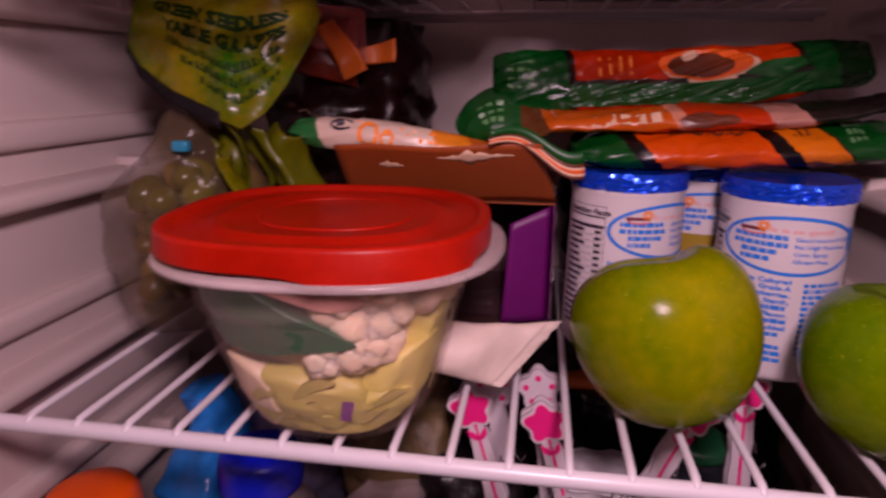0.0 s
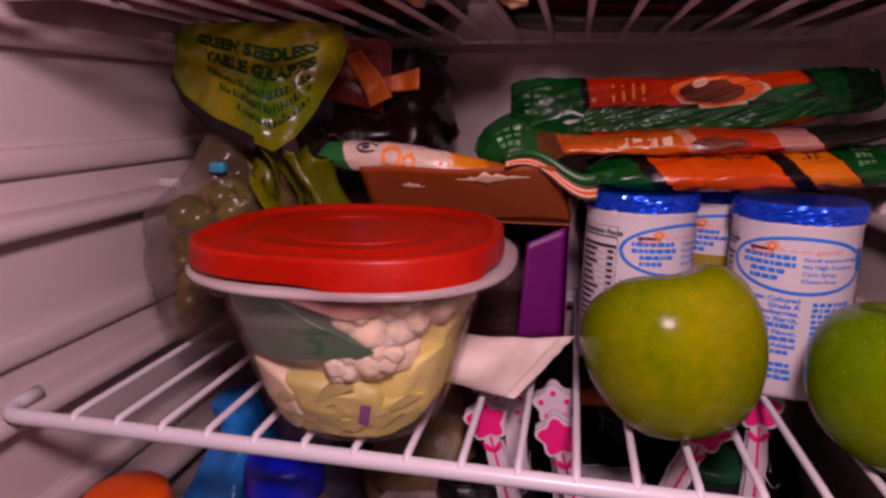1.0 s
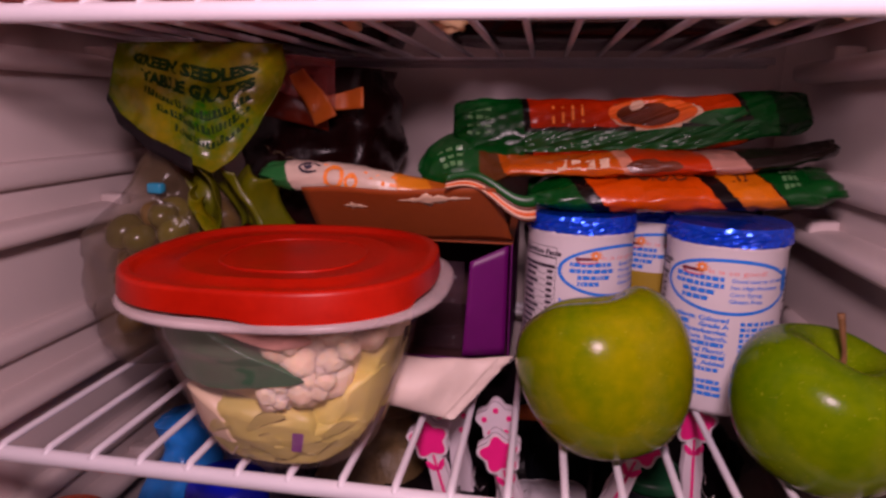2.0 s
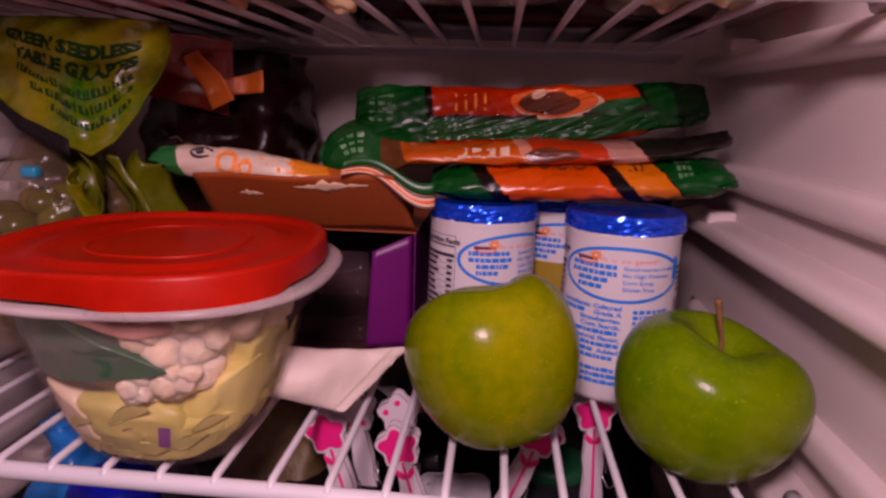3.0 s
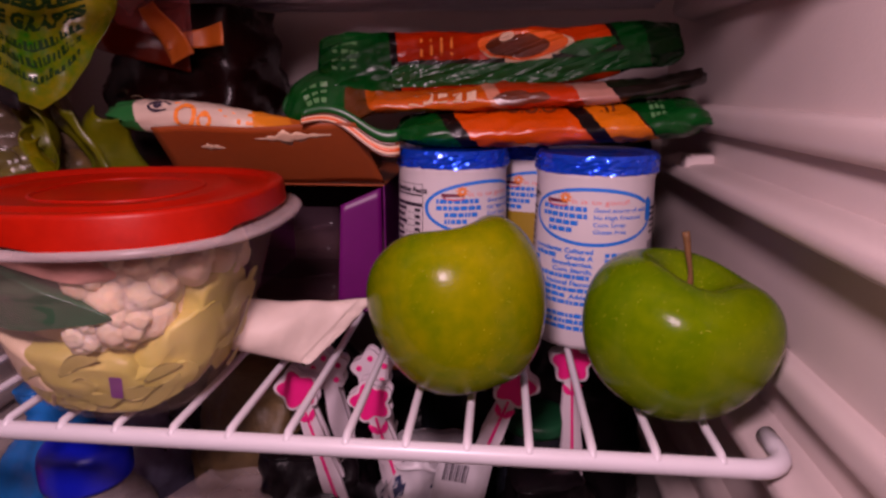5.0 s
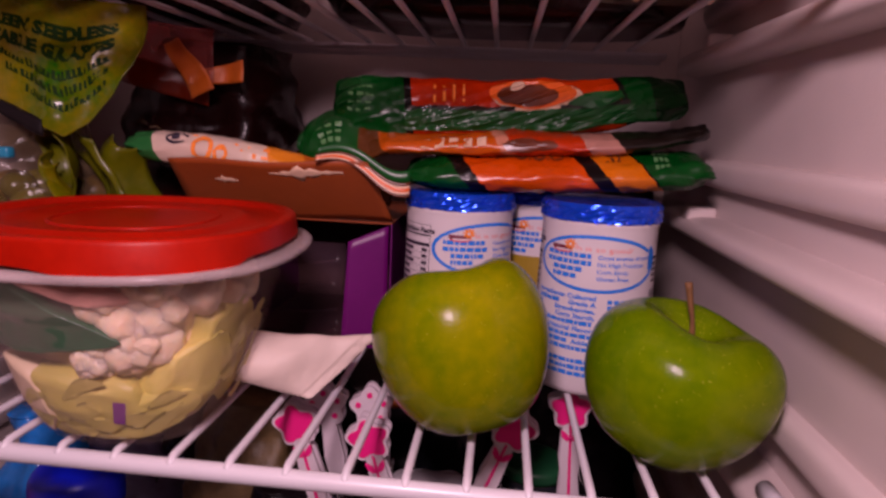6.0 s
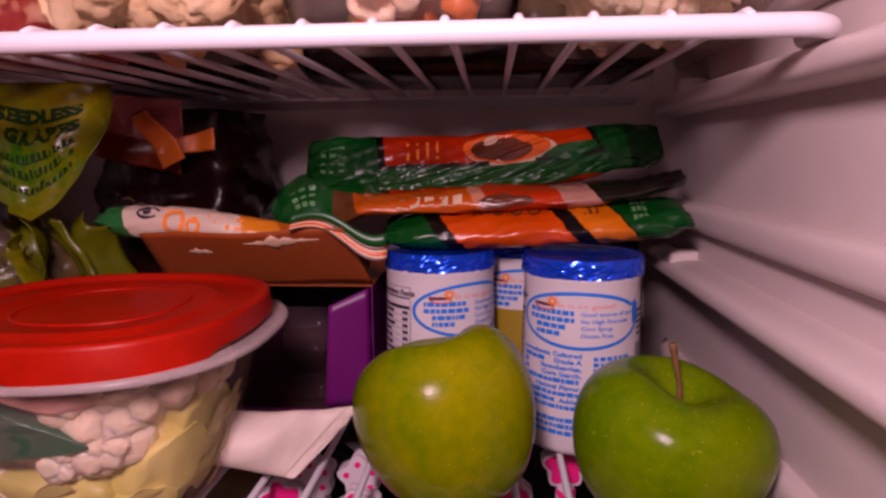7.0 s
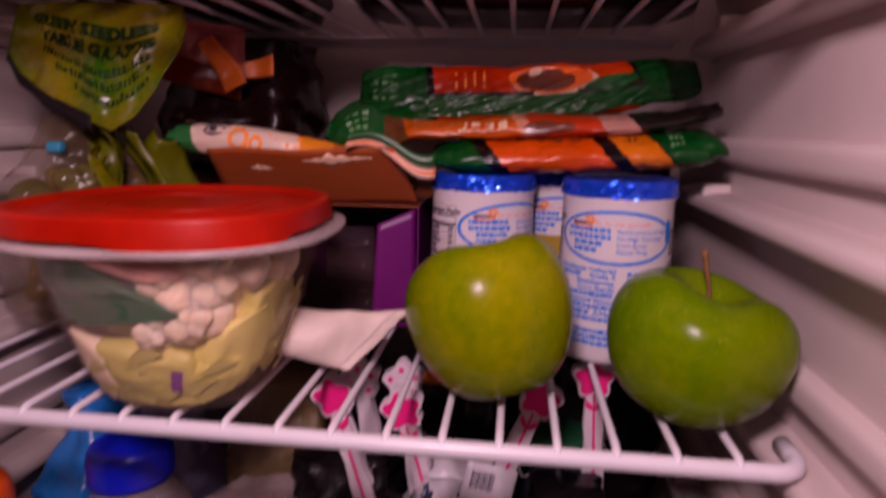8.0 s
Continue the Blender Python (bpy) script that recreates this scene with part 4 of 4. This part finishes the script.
part("dark_stripe", sheet(lambda u, v: flag(0.0 + 0.52 * u, 0.935 + 0.135 * v, 0.0012), 40, 3, 0.0004), bag_black, flagged, "black stripe")


def bag_wall(a, h):
    r = (0.72 + 0.30 * math.sin(math.pi * min(1, 0.12 + h * 0.85))) * (1 - 0.55 * max(0, h - 0.6) / 0.4)
    lean = h * h
    p = Vector((-0.247 + 0.034 * lean + math.cos(a) * 0.050 * r, 0.150 - 0.036 * lean + math.sin(a) * 0.064 * r, 0.0068 + 0.138 * h))
    d = Vector((math.cos(a), math.sin(a), 0))
    return p + d * (0.006 * noise.noise(p * 45) + 0.003 * noise.noise(p * 120)) * min(1, h * 8 + 0.2)


part("clear_bag", loft([[bag_wall(2 * math.pi * j / 48, i / 40) for j in range(48)] for i in range(41)]), cling, grapes, "clear crinkled film", m=m_g)
berry = None
rnd = random.Random(9)
for k in range(62):
    h = 0.02 + 0.78 * (k / 62) ** 1.15
    a = rnd.uniform(0, 2 * math.pi)
    c = bag_wall(a, h)
    mid = Vector((-0.247 + 0.034 * h * h, 0.150 - 0.036 * h * h, c.z))
    p = mid.lerp(c, rnd.uniform(0.35, 0.76))
    p.z = 0.019 + 0.108 * h
    s = rnd.uniform(0.85, 1.12)
    mm = pose(*p, rnd.uniform(0, 180), rnd.uniform(0, 180), 0) @ Matrix.Diagonal((s, s, s * 1.15, 1))
    if berry is None:
        berry = part("grape", blob((0.0098, 0.0098, 0.0105), 1.0, 0.06, 1.0, 3), grape_dull, grapes, m=m_g @ mm)
        green_berry = part("grape", blob((0.0098, 0.0098, 0.0105), 2.0, 0.06, 1.0, 3), grape_skin, grapes, m=m_g @ mm @ Matrix.Translation((0.004, 0, 0.004)))
    else:
        same("grape", green_berry if h > 0.42 and rnd.random() < 0.8 else berry, grapes, m_g @ mm)


def fold(x0, y0, z0, wd, hh, ph):
    def f(u, v):
        p = Vector((x0 + wd * (u - 0.5) + 0.010 * math.sin(v * 3 + ph), y0 + 0.010 * math.sin(u * 4 + ph), z0 + hh * (v - 0.5) - 0.004 * math.cos(u * 5 + ph)))
        return p + Vector((0, 0.005 * noise.noise(p * 70), 0))
    return f


for q, mm in (((-0.196, 0.098, 0.116, 0.020, 0.044, 0.3), fold_film), ((-0.176, 0.108, 0.117, 0.028, 0.040, 1.4), fold_film), ((-0.183, 0.093, 0.108, 0.010, 0.028, 2.2), grape_print), ((-0.158, 0.118, 0.114, 0.026, 0.036, 2.9), fold_film)):
    part("film_fold", sheet(fold(*q), 18, 18, 0.0005), mm, grapes, m=m_g)
part("zip_slider", box_bm(-0.2165, -0.2075, 0.0800, 0.0860, 0.1215, 0.1275, 0.0012), mat("teal_plastic", (0.02, 0.22, 0.36), 0.3, vary=0.05), grapes, "small blue zip slider", m=m_g)

# ---- dark bag with an orange ribbon ----
dark = thing("dark_bag", (-0.160, 0.232, 0.0066), "dark maroon plastic bag tied with orange ribbon", "plastic bag")
m_d = at_world(dark)


def dark_wall(a, h):
    r = 0.80 + 0.25 * math.sin(math.pi * min(1, 0.15 + 0.75 * h))
    c, s = math.cos(a), math.sin(a)
    p = Vector((-0.168 + 0.012 * h + 0.056 * r * math.copysign(abs(c) ** 0.8, c), 0.232 + 0.058 * r * math.copysign(abs(s) ** 0.8, s), 0.0068 + 0.192 * h))
    return p + Vector((c, s, 0)) * (0.010 * noise.noise(p * 38) + 0.004 * noise.noise(p * 110))


part("bag_film", loft([[dark_wall(2 * math.pi * j / 56, i / 50) for j in range(56)] for i in range(51)]), dark_film, dark, m=m_d)


def wavy(p0, p1, wd, ph, sag=0.004, side=(0, 0, 1)):
    a, b, s = Vector(p0), Vector(p1), Vector(side)

    def f(u, v):
        p = a.lerp(b, u) + s * wd * (v - 0.5) * (0.75 + 0.5 * u)
        p.y -= sag * math.sin(u * 5 + ph) + 0.003 * noise.noise(p * 80)
        return p
    return f


part("rust_panel", sheet(wavy((-0.203, 0.158, 0.183), (-0.138, 0.166, 0.174), 0.030, 0.2, 0.004), 30, 16, 0.0006), rust_film, dark, "rust red printed panel", m=m_d)
part("ribbon", sheet(wavy((-0.150, 0.150, 0.193), (-0.134, 0.155, 0.163), 0.016, 1.2, 0.004, (0.8, 0, 0.35)), 18, 8, 0.0008), orange_tag, dark, "orange ribbon tail", m=m_d)
part("ribbon", sheet(wavy((-0.144, 0.158, 0.172), (-0.110, 0.163, 0.178), 0.011, 2.2, 0.003), 18, 8, 0.0008), orange_tag, dark, "orange ribbon tail", m=m_d)
part("pink_gather", sheet(wavy((-0.182, 0.148, 0.1960), (-0.128, 0.156, 0.186), 0.026, 0.9, 0.006), 30, 16, 0.0006), pink_film, dark, "pink gathered film", m=m_d)
for k in range(5):
    a = pose(-0.196 + 0.010 * k, 0.166 - 0.001 * k, 0.146 - 0.003 * k, 80, 10 * k, 20 * k)
    part("film_crease", tube(curve_points([(0, 0, 0), (0.004, 0.002, 0.001), (0.007, 0, 0.003)], 8), 0.0005, 6), cling, dark, m=m_d @ a)

# black body added behind the cups in place of the shade in their gaps
back_bag = thing("dark_bag", (0.09, 0.262, 0.0066), "black crumpled body added behind the yogurt cups as shade", "plastic bag")


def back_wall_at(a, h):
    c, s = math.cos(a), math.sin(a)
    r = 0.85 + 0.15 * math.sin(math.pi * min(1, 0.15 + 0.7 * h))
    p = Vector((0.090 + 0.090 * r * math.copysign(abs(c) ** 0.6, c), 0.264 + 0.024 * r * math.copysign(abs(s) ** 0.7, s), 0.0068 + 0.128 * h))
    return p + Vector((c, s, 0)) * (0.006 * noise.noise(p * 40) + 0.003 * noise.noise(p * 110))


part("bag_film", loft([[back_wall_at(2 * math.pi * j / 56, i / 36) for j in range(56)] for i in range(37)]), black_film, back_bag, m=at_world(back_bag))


# ---- clips under the shelf ----
def flower(r, lobes, depth, n=72, turn=0.0):
    return [(r * (1 + depth * math.cos(lobes * 2 * math.pi * k / n)) * math.cos(2 * math.pi * k / n + turn), r * (1 + depth * math.cos(lobes * 2 * math.pi * k / n)) * math.sin(2 * math.pi * k / n + turn)) for k in range(n)]


def slab(points, y0, y1):
    """An outline in the upright plane with thickness along y."""
    bm = bmesh.new()
    f = bm.faces.new([bm.verts.new((x, y0, z)) for x, z in points])
    r = bmesh.ops.extrude_face_region(bm, geom=[f])
    bmesh.ops.translate(bm, vec=(0, y1 - y0, 0), verts=[v for v in r["geom"] if isinstance(v, bmesh.types.BMVert)])
    bmesh.ops.recalc_face_normals(bm, faces=bm.faces[:])
    return bm


def clip(loc, lean, dotted=False, back=0.0):
    label = "white bag clip with a dotted pink head" if dotted else "white bag clip with a pink flower head"
    root = thing("bag_clip", loc, label, "bag clip", "flower bag clips", (back, lean, 0))
    for y in (0.0, 0.006):
        arm = [(-0.0042, -0.006), (-0.0062, -0.034), (-0.0052, -0.044), (-0.0066, -0.060), (-0.0064, -0.080), (-0.004, -0.086), (0.004, -0.086), (0.0064, -0.080), (0.0066, -0.060), (0.0052, -0.044), (0.0062, -0.034), (0.0042, -0.006)]
        a = part("arm", slab(arm, y, y + 0.0022), clip_white, root, smooth=False)
        part("head", slab(flower(0.0120, 5, 0.15, turn=math.pi / 2), y - 0.0004, y + 0.0024), clip_white, a, smooth=False)
        if y == 0.0:
            if dotted:
                for k in range(5):
                    t = math.pi / 2 + k * 2 * math.pi / 5
                    part("dot", slab([(0.0082 * math.cos(t) + 0.0018 * math.cos(q * 0.6), 0.0082 * math.sin(t) + 0.0018 * math.sin(q * 0.6)) for q in range(10)], -0.0010, 0.0), clip_pink, a, smooth=False)
            else:
                part("petals", slab(flower(0.0101, 5, 0.17, turn=math.pi / 2), -0.0011, 0.0), clip_pink, a, "hot pink flower", smooth=False)
                part("stalk", slab([(-0.0007, -0.010), (-0.0010, -0.082), (0.0010, -0.082), (0.0007, -0.010)], -0.0006, 0.0004), clip_pink, a, smooth=False)
                for s in (-1, 1):
                    part("leaf", slab([(0.0, -0.0205), (s * 0.0016, -0.0165), (s * 0.0046, -0.0140), (s * 0.0056, -0.0140), (s * 0.0052, -0.0178), (s * 0.0026, -0.0205)], -0.0006, 0.0004), clip_pink, a, smooth=False)
    part("spring", tube(curve_points([(0.0075, -0.001, -0.040), (0.0085, 0.004, -0.036), (0.0075, 0.008, -0.040), (0.0068, 0.004, -0.046), (0.0100, -0.001, -0.050), (0.0135, -0.001, -0.047)], 24), 0.0005, 6), steel, root, "steel spring")
    return root


clip((-0.0510, 0.0870, -0.0215), -16)
clip((-0.0085, 0.0870, -0.0270), -16)
clip((-0.0120, 0.1110, -0.0195), -8, True)
clip((-0.0400, 0.1100, -0.0200), -10, True)
clip((0.1070, 0.1180, -0.0125), -3)
clip((0.0730, 0.0900, -0.0150), 21)

# ---- things on the shelf below ----
ZL = ZB


def jar(loc, r, h, lid_r, lid_h, body, lid_m, food, label, category, name="jar", fill=0.8):
    root = thing(name, loc, label, category)
    n = h - lid_h
    glass = [(0, 0.001), (r * 0.85, 0.0), (r, 0.006), (r, n * 0.72), (r * 0.97, n * 0.80), (lid_r * 0.97, n * 0.92), (lid_r * 0.92, n * 0.94), (lid_r * 0.92, n), (0, n)]
    part("body", lathe(glass, 48), body, root)
    if food:
        part("contents", lathe([(0, 0.002), (r * 0.93, 0.004), (r * 0.95, 0.01), (r * 0.95, n * 0.7 * fill), (0, n * 0.7 * fill + 0.002)], 40), food, root)
    k = lambda a, i: 1 + (0.010 * math.cos(60 * a) if i in (1, 2, 3) else 0)
    part("lid", lathe([(lid_r, n - 0.002), (lid_r, n), (lid_r, n + lid_h * 0.5), (lid_r * 0.97, n + lid_h * 0.72), (lid_r * 0.90, n + lid_h * 0.88), (lid_r * 0.76, n + lid_h * 0.97), (lid_r * 0.5, n + lid_h), (0, n + lid_h)], 120, k), lid_m, root)
    return root


jar((-0.1750, 0.0720, ZL), 0.036, -0.050 - ZL, 0.0245, 0.022, clear_jar, blue_lid, jar_food, "clear plastic jar with a deep blue screw lid", "jar")
jar((-0.2730, 0.0500, ZL), 0.033, -0.074 - ZL, 0.0270, 0.030, clear_jar, orange_cap, jar_food, "clear bottle with a bright orange cap", "bottle", "bottle")
green_jar = jar((0.0900, 0.1450, ZL), 0.028, -0.060 - ZL, 0.0215, 0.007, dark_jar, dark_green_lid, None, "dark jar with a small green lid", "jar")
jar((0.0350, 0.2050, ZL), 0.030, -0.040 - ZL, 0.026, 0.016, dark_jar, card_dark, None, "dark jar with a brown lid", "jar")


def crumpled(name, label, category, cx, cy, rx, ry, z1, material, seed, z0=None, amp=1.0, square=0.7, pinch=0.35):
    """A soft bag standing on the shelf below, drawn in towards its top."""
    base = ZL if z0 is None else z0
    root = thing(name, (cx, cy, base), label, category)

    def wall(a, h):
        c, s = math.cos(a), math.sin(a)
        r = (0.9 + 0.18 * math.sin(math.pi * min(1, 0.1 + 0.8 * h))) * (1 - pinch * max(0, h - 0.55) / 0.45)
        p = Vector((rx * r * math.copysign(abs(c) ** square, c), ry * r * math.copysign(abs(s) ** square, s), 0.0004 + (z1 - base) * h))
        k = Vector((seed * 5.1, seed, seed * 2))
        return p + Vector((c, s, 0)) * amp * (0.012 * noise.noise(p * 32 + k) + 0.005 * noise.noise(p * 95 + k)) * min(1, 6 * h)
    film = part("bag_film", loft([[wall(2 * math.pi * j / 56, i / 44) for j in range(56)] for i in range(45)]), material, root)
    edge = [wall(2 * math.pi * j / 56, 0.985) + Vector((0, 0, 0.001)) for j in range(56)]
    part("gathered_edge", tube(edge, 0.0010, 6, True), material, root)
    return root, film, wall


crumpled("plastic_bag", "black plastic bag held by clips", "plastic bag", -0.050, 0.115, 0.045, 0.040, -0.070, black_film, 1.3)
root, film, wall = crumpled("plastic_bag", "white bag with a navy pattern held by clips", "plastic bag", 0.022, 0.105, 0.034, 0.034, -0.066, navy_white, 2.7)
rnd = random.Random(21)
spots = []
for k in range(120):
    a0, h0, r = rnd.uniform(-2.9, -0.2), rnd.uniform(0.3, 0.98), rnd.uniform(0.025, 0.07)
    pts = flower(r, rnd.choice((3, 4, 5)), 0.3, 14, rnd.uniform(0, 6))
    b = flat_shape(pts, 1)
    for v in b.verts:
        q = wall(a0 + v.co.x * 1.5, min(0.999, h0 + v.co.y * 0.35))
        v.co = q + Vector((math.cos(a0), math.sin(a0), 0)) * 0.0006
    spots.append(b)
part("navy_pattern", merge(spots), navy_ink, film)
crumpled("plastic_bag", "black crumpled plastic bag", "plastic bag", 0.095, 0.100, 0.034, 0.030, -0.075, black_film, 3.9)
crumpled("produce_bag", "grey mesh produce bag", "produce bag", 0.125, 0.045, 0.036, 0.030, -0.078, mesh_bag, 4.4, pinch=0.15)
crumpled("produce_bag", "olive brown vegetables in a thin bag", "produce bag", 0.066, 0.050, 0.026, 0.026, -0.085, olive_veg, 5.2, pinch=0.2)
crumpled("produce_bag", "dark olive salad leaves in a thin bag", "produce bag", -0.100, 0.150, 0.040, 0.040, -0.030, olive_veg, 7.2, pinch=0.25)
crumpled("plastic_bag", "bright blue printed plastic bag", "plastic bag", -0.236, 0.125, 0.024, 0.042, -0.042, blue_bag, 6.1, pinch=0.6)
crumpled("plastic_bag", "grey blue translucent plastic bag", "plastic bag", -0.195, 0.170, 0.040, 0.050, -0.045, mat("grey_blue_film", (0.34, 0.32, 0.52), 0.2, vary=0.25, scale=60, bump=0.8, bump_scale=90, clear=0.25), 8.8)
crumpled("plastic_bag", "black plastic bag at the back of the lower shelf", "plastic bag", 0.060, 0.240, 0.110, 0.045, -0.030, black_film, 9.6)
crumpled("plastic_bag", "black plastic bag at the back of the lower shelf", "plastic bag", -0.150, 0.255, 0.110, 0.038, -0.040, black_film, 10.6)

tub = thing("storage_box", (-0.105, 0.065, ZL), "translucent white plastic storage box with a clipped lid", "storage box", "", (0, 0, -24))
part("body", box_bm(-0.026, 0.026, -0.060, 0.050, 0.0, 0.112, 0.006, 3), frost, tub)
part("lid", box_bm(-0.0295, 0.0295, -0.0635, 0.0535, 0.112, 0.121, 0.0035, 3), flange_plastic, tub, "milky white lid")
slip = thing("paper_slip", (0.040, 0.070, -0.086), "white printed paper slip with black marks", "paper", "", (-12, 14, 6))
part("paper", sheet(lambda u, v: Vector((0.030 * (u - 0.5), 0.002 * math.sin(u * 3), 0.034 * v)), 8, 8, 0.0004), navy_white, slip)
part("black_marks", wrapped(merge([bar(-0.011 + 0.0012 * k, 0.019, -0.011 + 0.0012 * k + 0.0005 + 0.0003 * (k % 3 == 0), 0.029) for k in range(12)]), lambda x, y: Vector((x, 0.002 * math.sin((x / 0.030 + 0.5) * 3) - 0.0008, y))), ink_black, slip, smooth=False)
carrot = thing("carrot_piece", (0.012, 0.150, -0.03), "orange carrot lying under the shelf on a bag", "carrot")
part("root", tube(curve_points([(-0.03, 0, -0.004), (0.0, 0.0, 0.0), (0.03, 0.004, 0.003)], 14), lambda u: 0.003 + 0.006 * u, 12), orange_tag, carrot)

# ---- things on the upper shelf ----
ZU = 0.2154
food_tub = thing("food_tub", (0.026, 0.058, ZU), "translucent tub of pale salad on the upper shelf", "food tub")
rings = [super_ring(a, a * 0.95, z, 56, 3.0) for a, z in ((0.030, 0.002), (0.040, 0.0), (0.0455, 0.006), (0.0490, 0.03), (0.0510, 0.062))]
inner = [super_ring(a - 0.001, a * 0.95 - 0.001, z, 56, 3.0) for a, z in ((0.0510, 0.062), (0.0490, 0.03), (0.0455, 0.007), (0.040, 0.001), (0.030, 0.003))]
part("tub", loft(rings + inner), frost, food_tub)
part("tub_lid", loft([super_ring(a, a * 0.95, z, 56, 3.0) for a, z in ((0.050, 0.062), (0.054, 0.062), (0.0545, 0.066), (0.050, 0.070), (0.010, 0.069))]), flange_plastic, food_tub)
rnd = random.Random(31)
for k in range(44):
    x, y, z = rnd.uniform(-0.036, 0.036), rnd.uniform(-0.036, 0.034), rnd.uniform(0.012, 0.052)
    part("salad_piece", blob((rnd.uniform(0.007, 0.013), rnd.uniform(0.006, 0.010), 0.007), k, 0.3, 1.8, 3), rnd.choice((cauli_white, cauli_white, cream_food, cabbage, orange_tag)), food_tub, m=pose(x, y, z, rnd.uniform(0, 90), rnd.uniform(0, 90), 0))


def food_bag(cx, cy, rx, ry, h, film, food, label, seed, count=14):
    root, f, wall = crumpled("food_bag", label, "food bag", cx, cy, rx, ry, ZU + h, film, seed, ZU, 0.8, 0.7, 0.3)
    r = random.Random(int(seed * 10))
    for k in range(count):
        part("food_piece", blob((r.uniform(0.010, 0.022), r.uniform(0.010, 0.018), r.uniform(0.007, 0.012)), k + seed, 0.35, 1.9, 4, 0.12), food, root, m=pose(r.uniform(-0.62, 0.62) * rx, r.uniform(-0.75, 0.75) * ry, r.uniform(0.013, h * 0.62), r.uniform(0, 90), r.uniform(0, 90), 0))
    return root


food_bag(-0.075, 0.062, 0.046, 0.055, 0.075, cling, cream_food, "clear bag of cream coloured bread pieces", 1.7, 60)
food_bag(-0.165, 0.066, 0.042, 0.060, 0.070, red_film, cream_food, "red film bag of pale bread", 2.6, 24)
food_bag(-0.250, 0.074, 0.040, 0.065, 0.070, pink_film, pink_meat, "pink translucent bag of sliced meat", 3.3, 22)
food_bag(0.128, 0.066, 0.044, 0.056, 0.060, cling, cauli_white, "clear bag of pale vegetables", 4.8, 60)
# Added bags, sized to keep the lamp off the upper back wall.
crumpled("plastic_bag", "dark maroon bag added at the back of the upper shelf to block light", "plastic bag", 0.055, 0.200, 0.115, 0.066, ZU + 0.09, dark_film, 12.2, ZU)
crumpled("plastic_bag", "dark maroon bag added at the back of the upper shelf to block light", "plastic bag", -0.190, 0.220, 0.095, 0.060, ZU + 0.09, dark_film, 13.4, ZU)
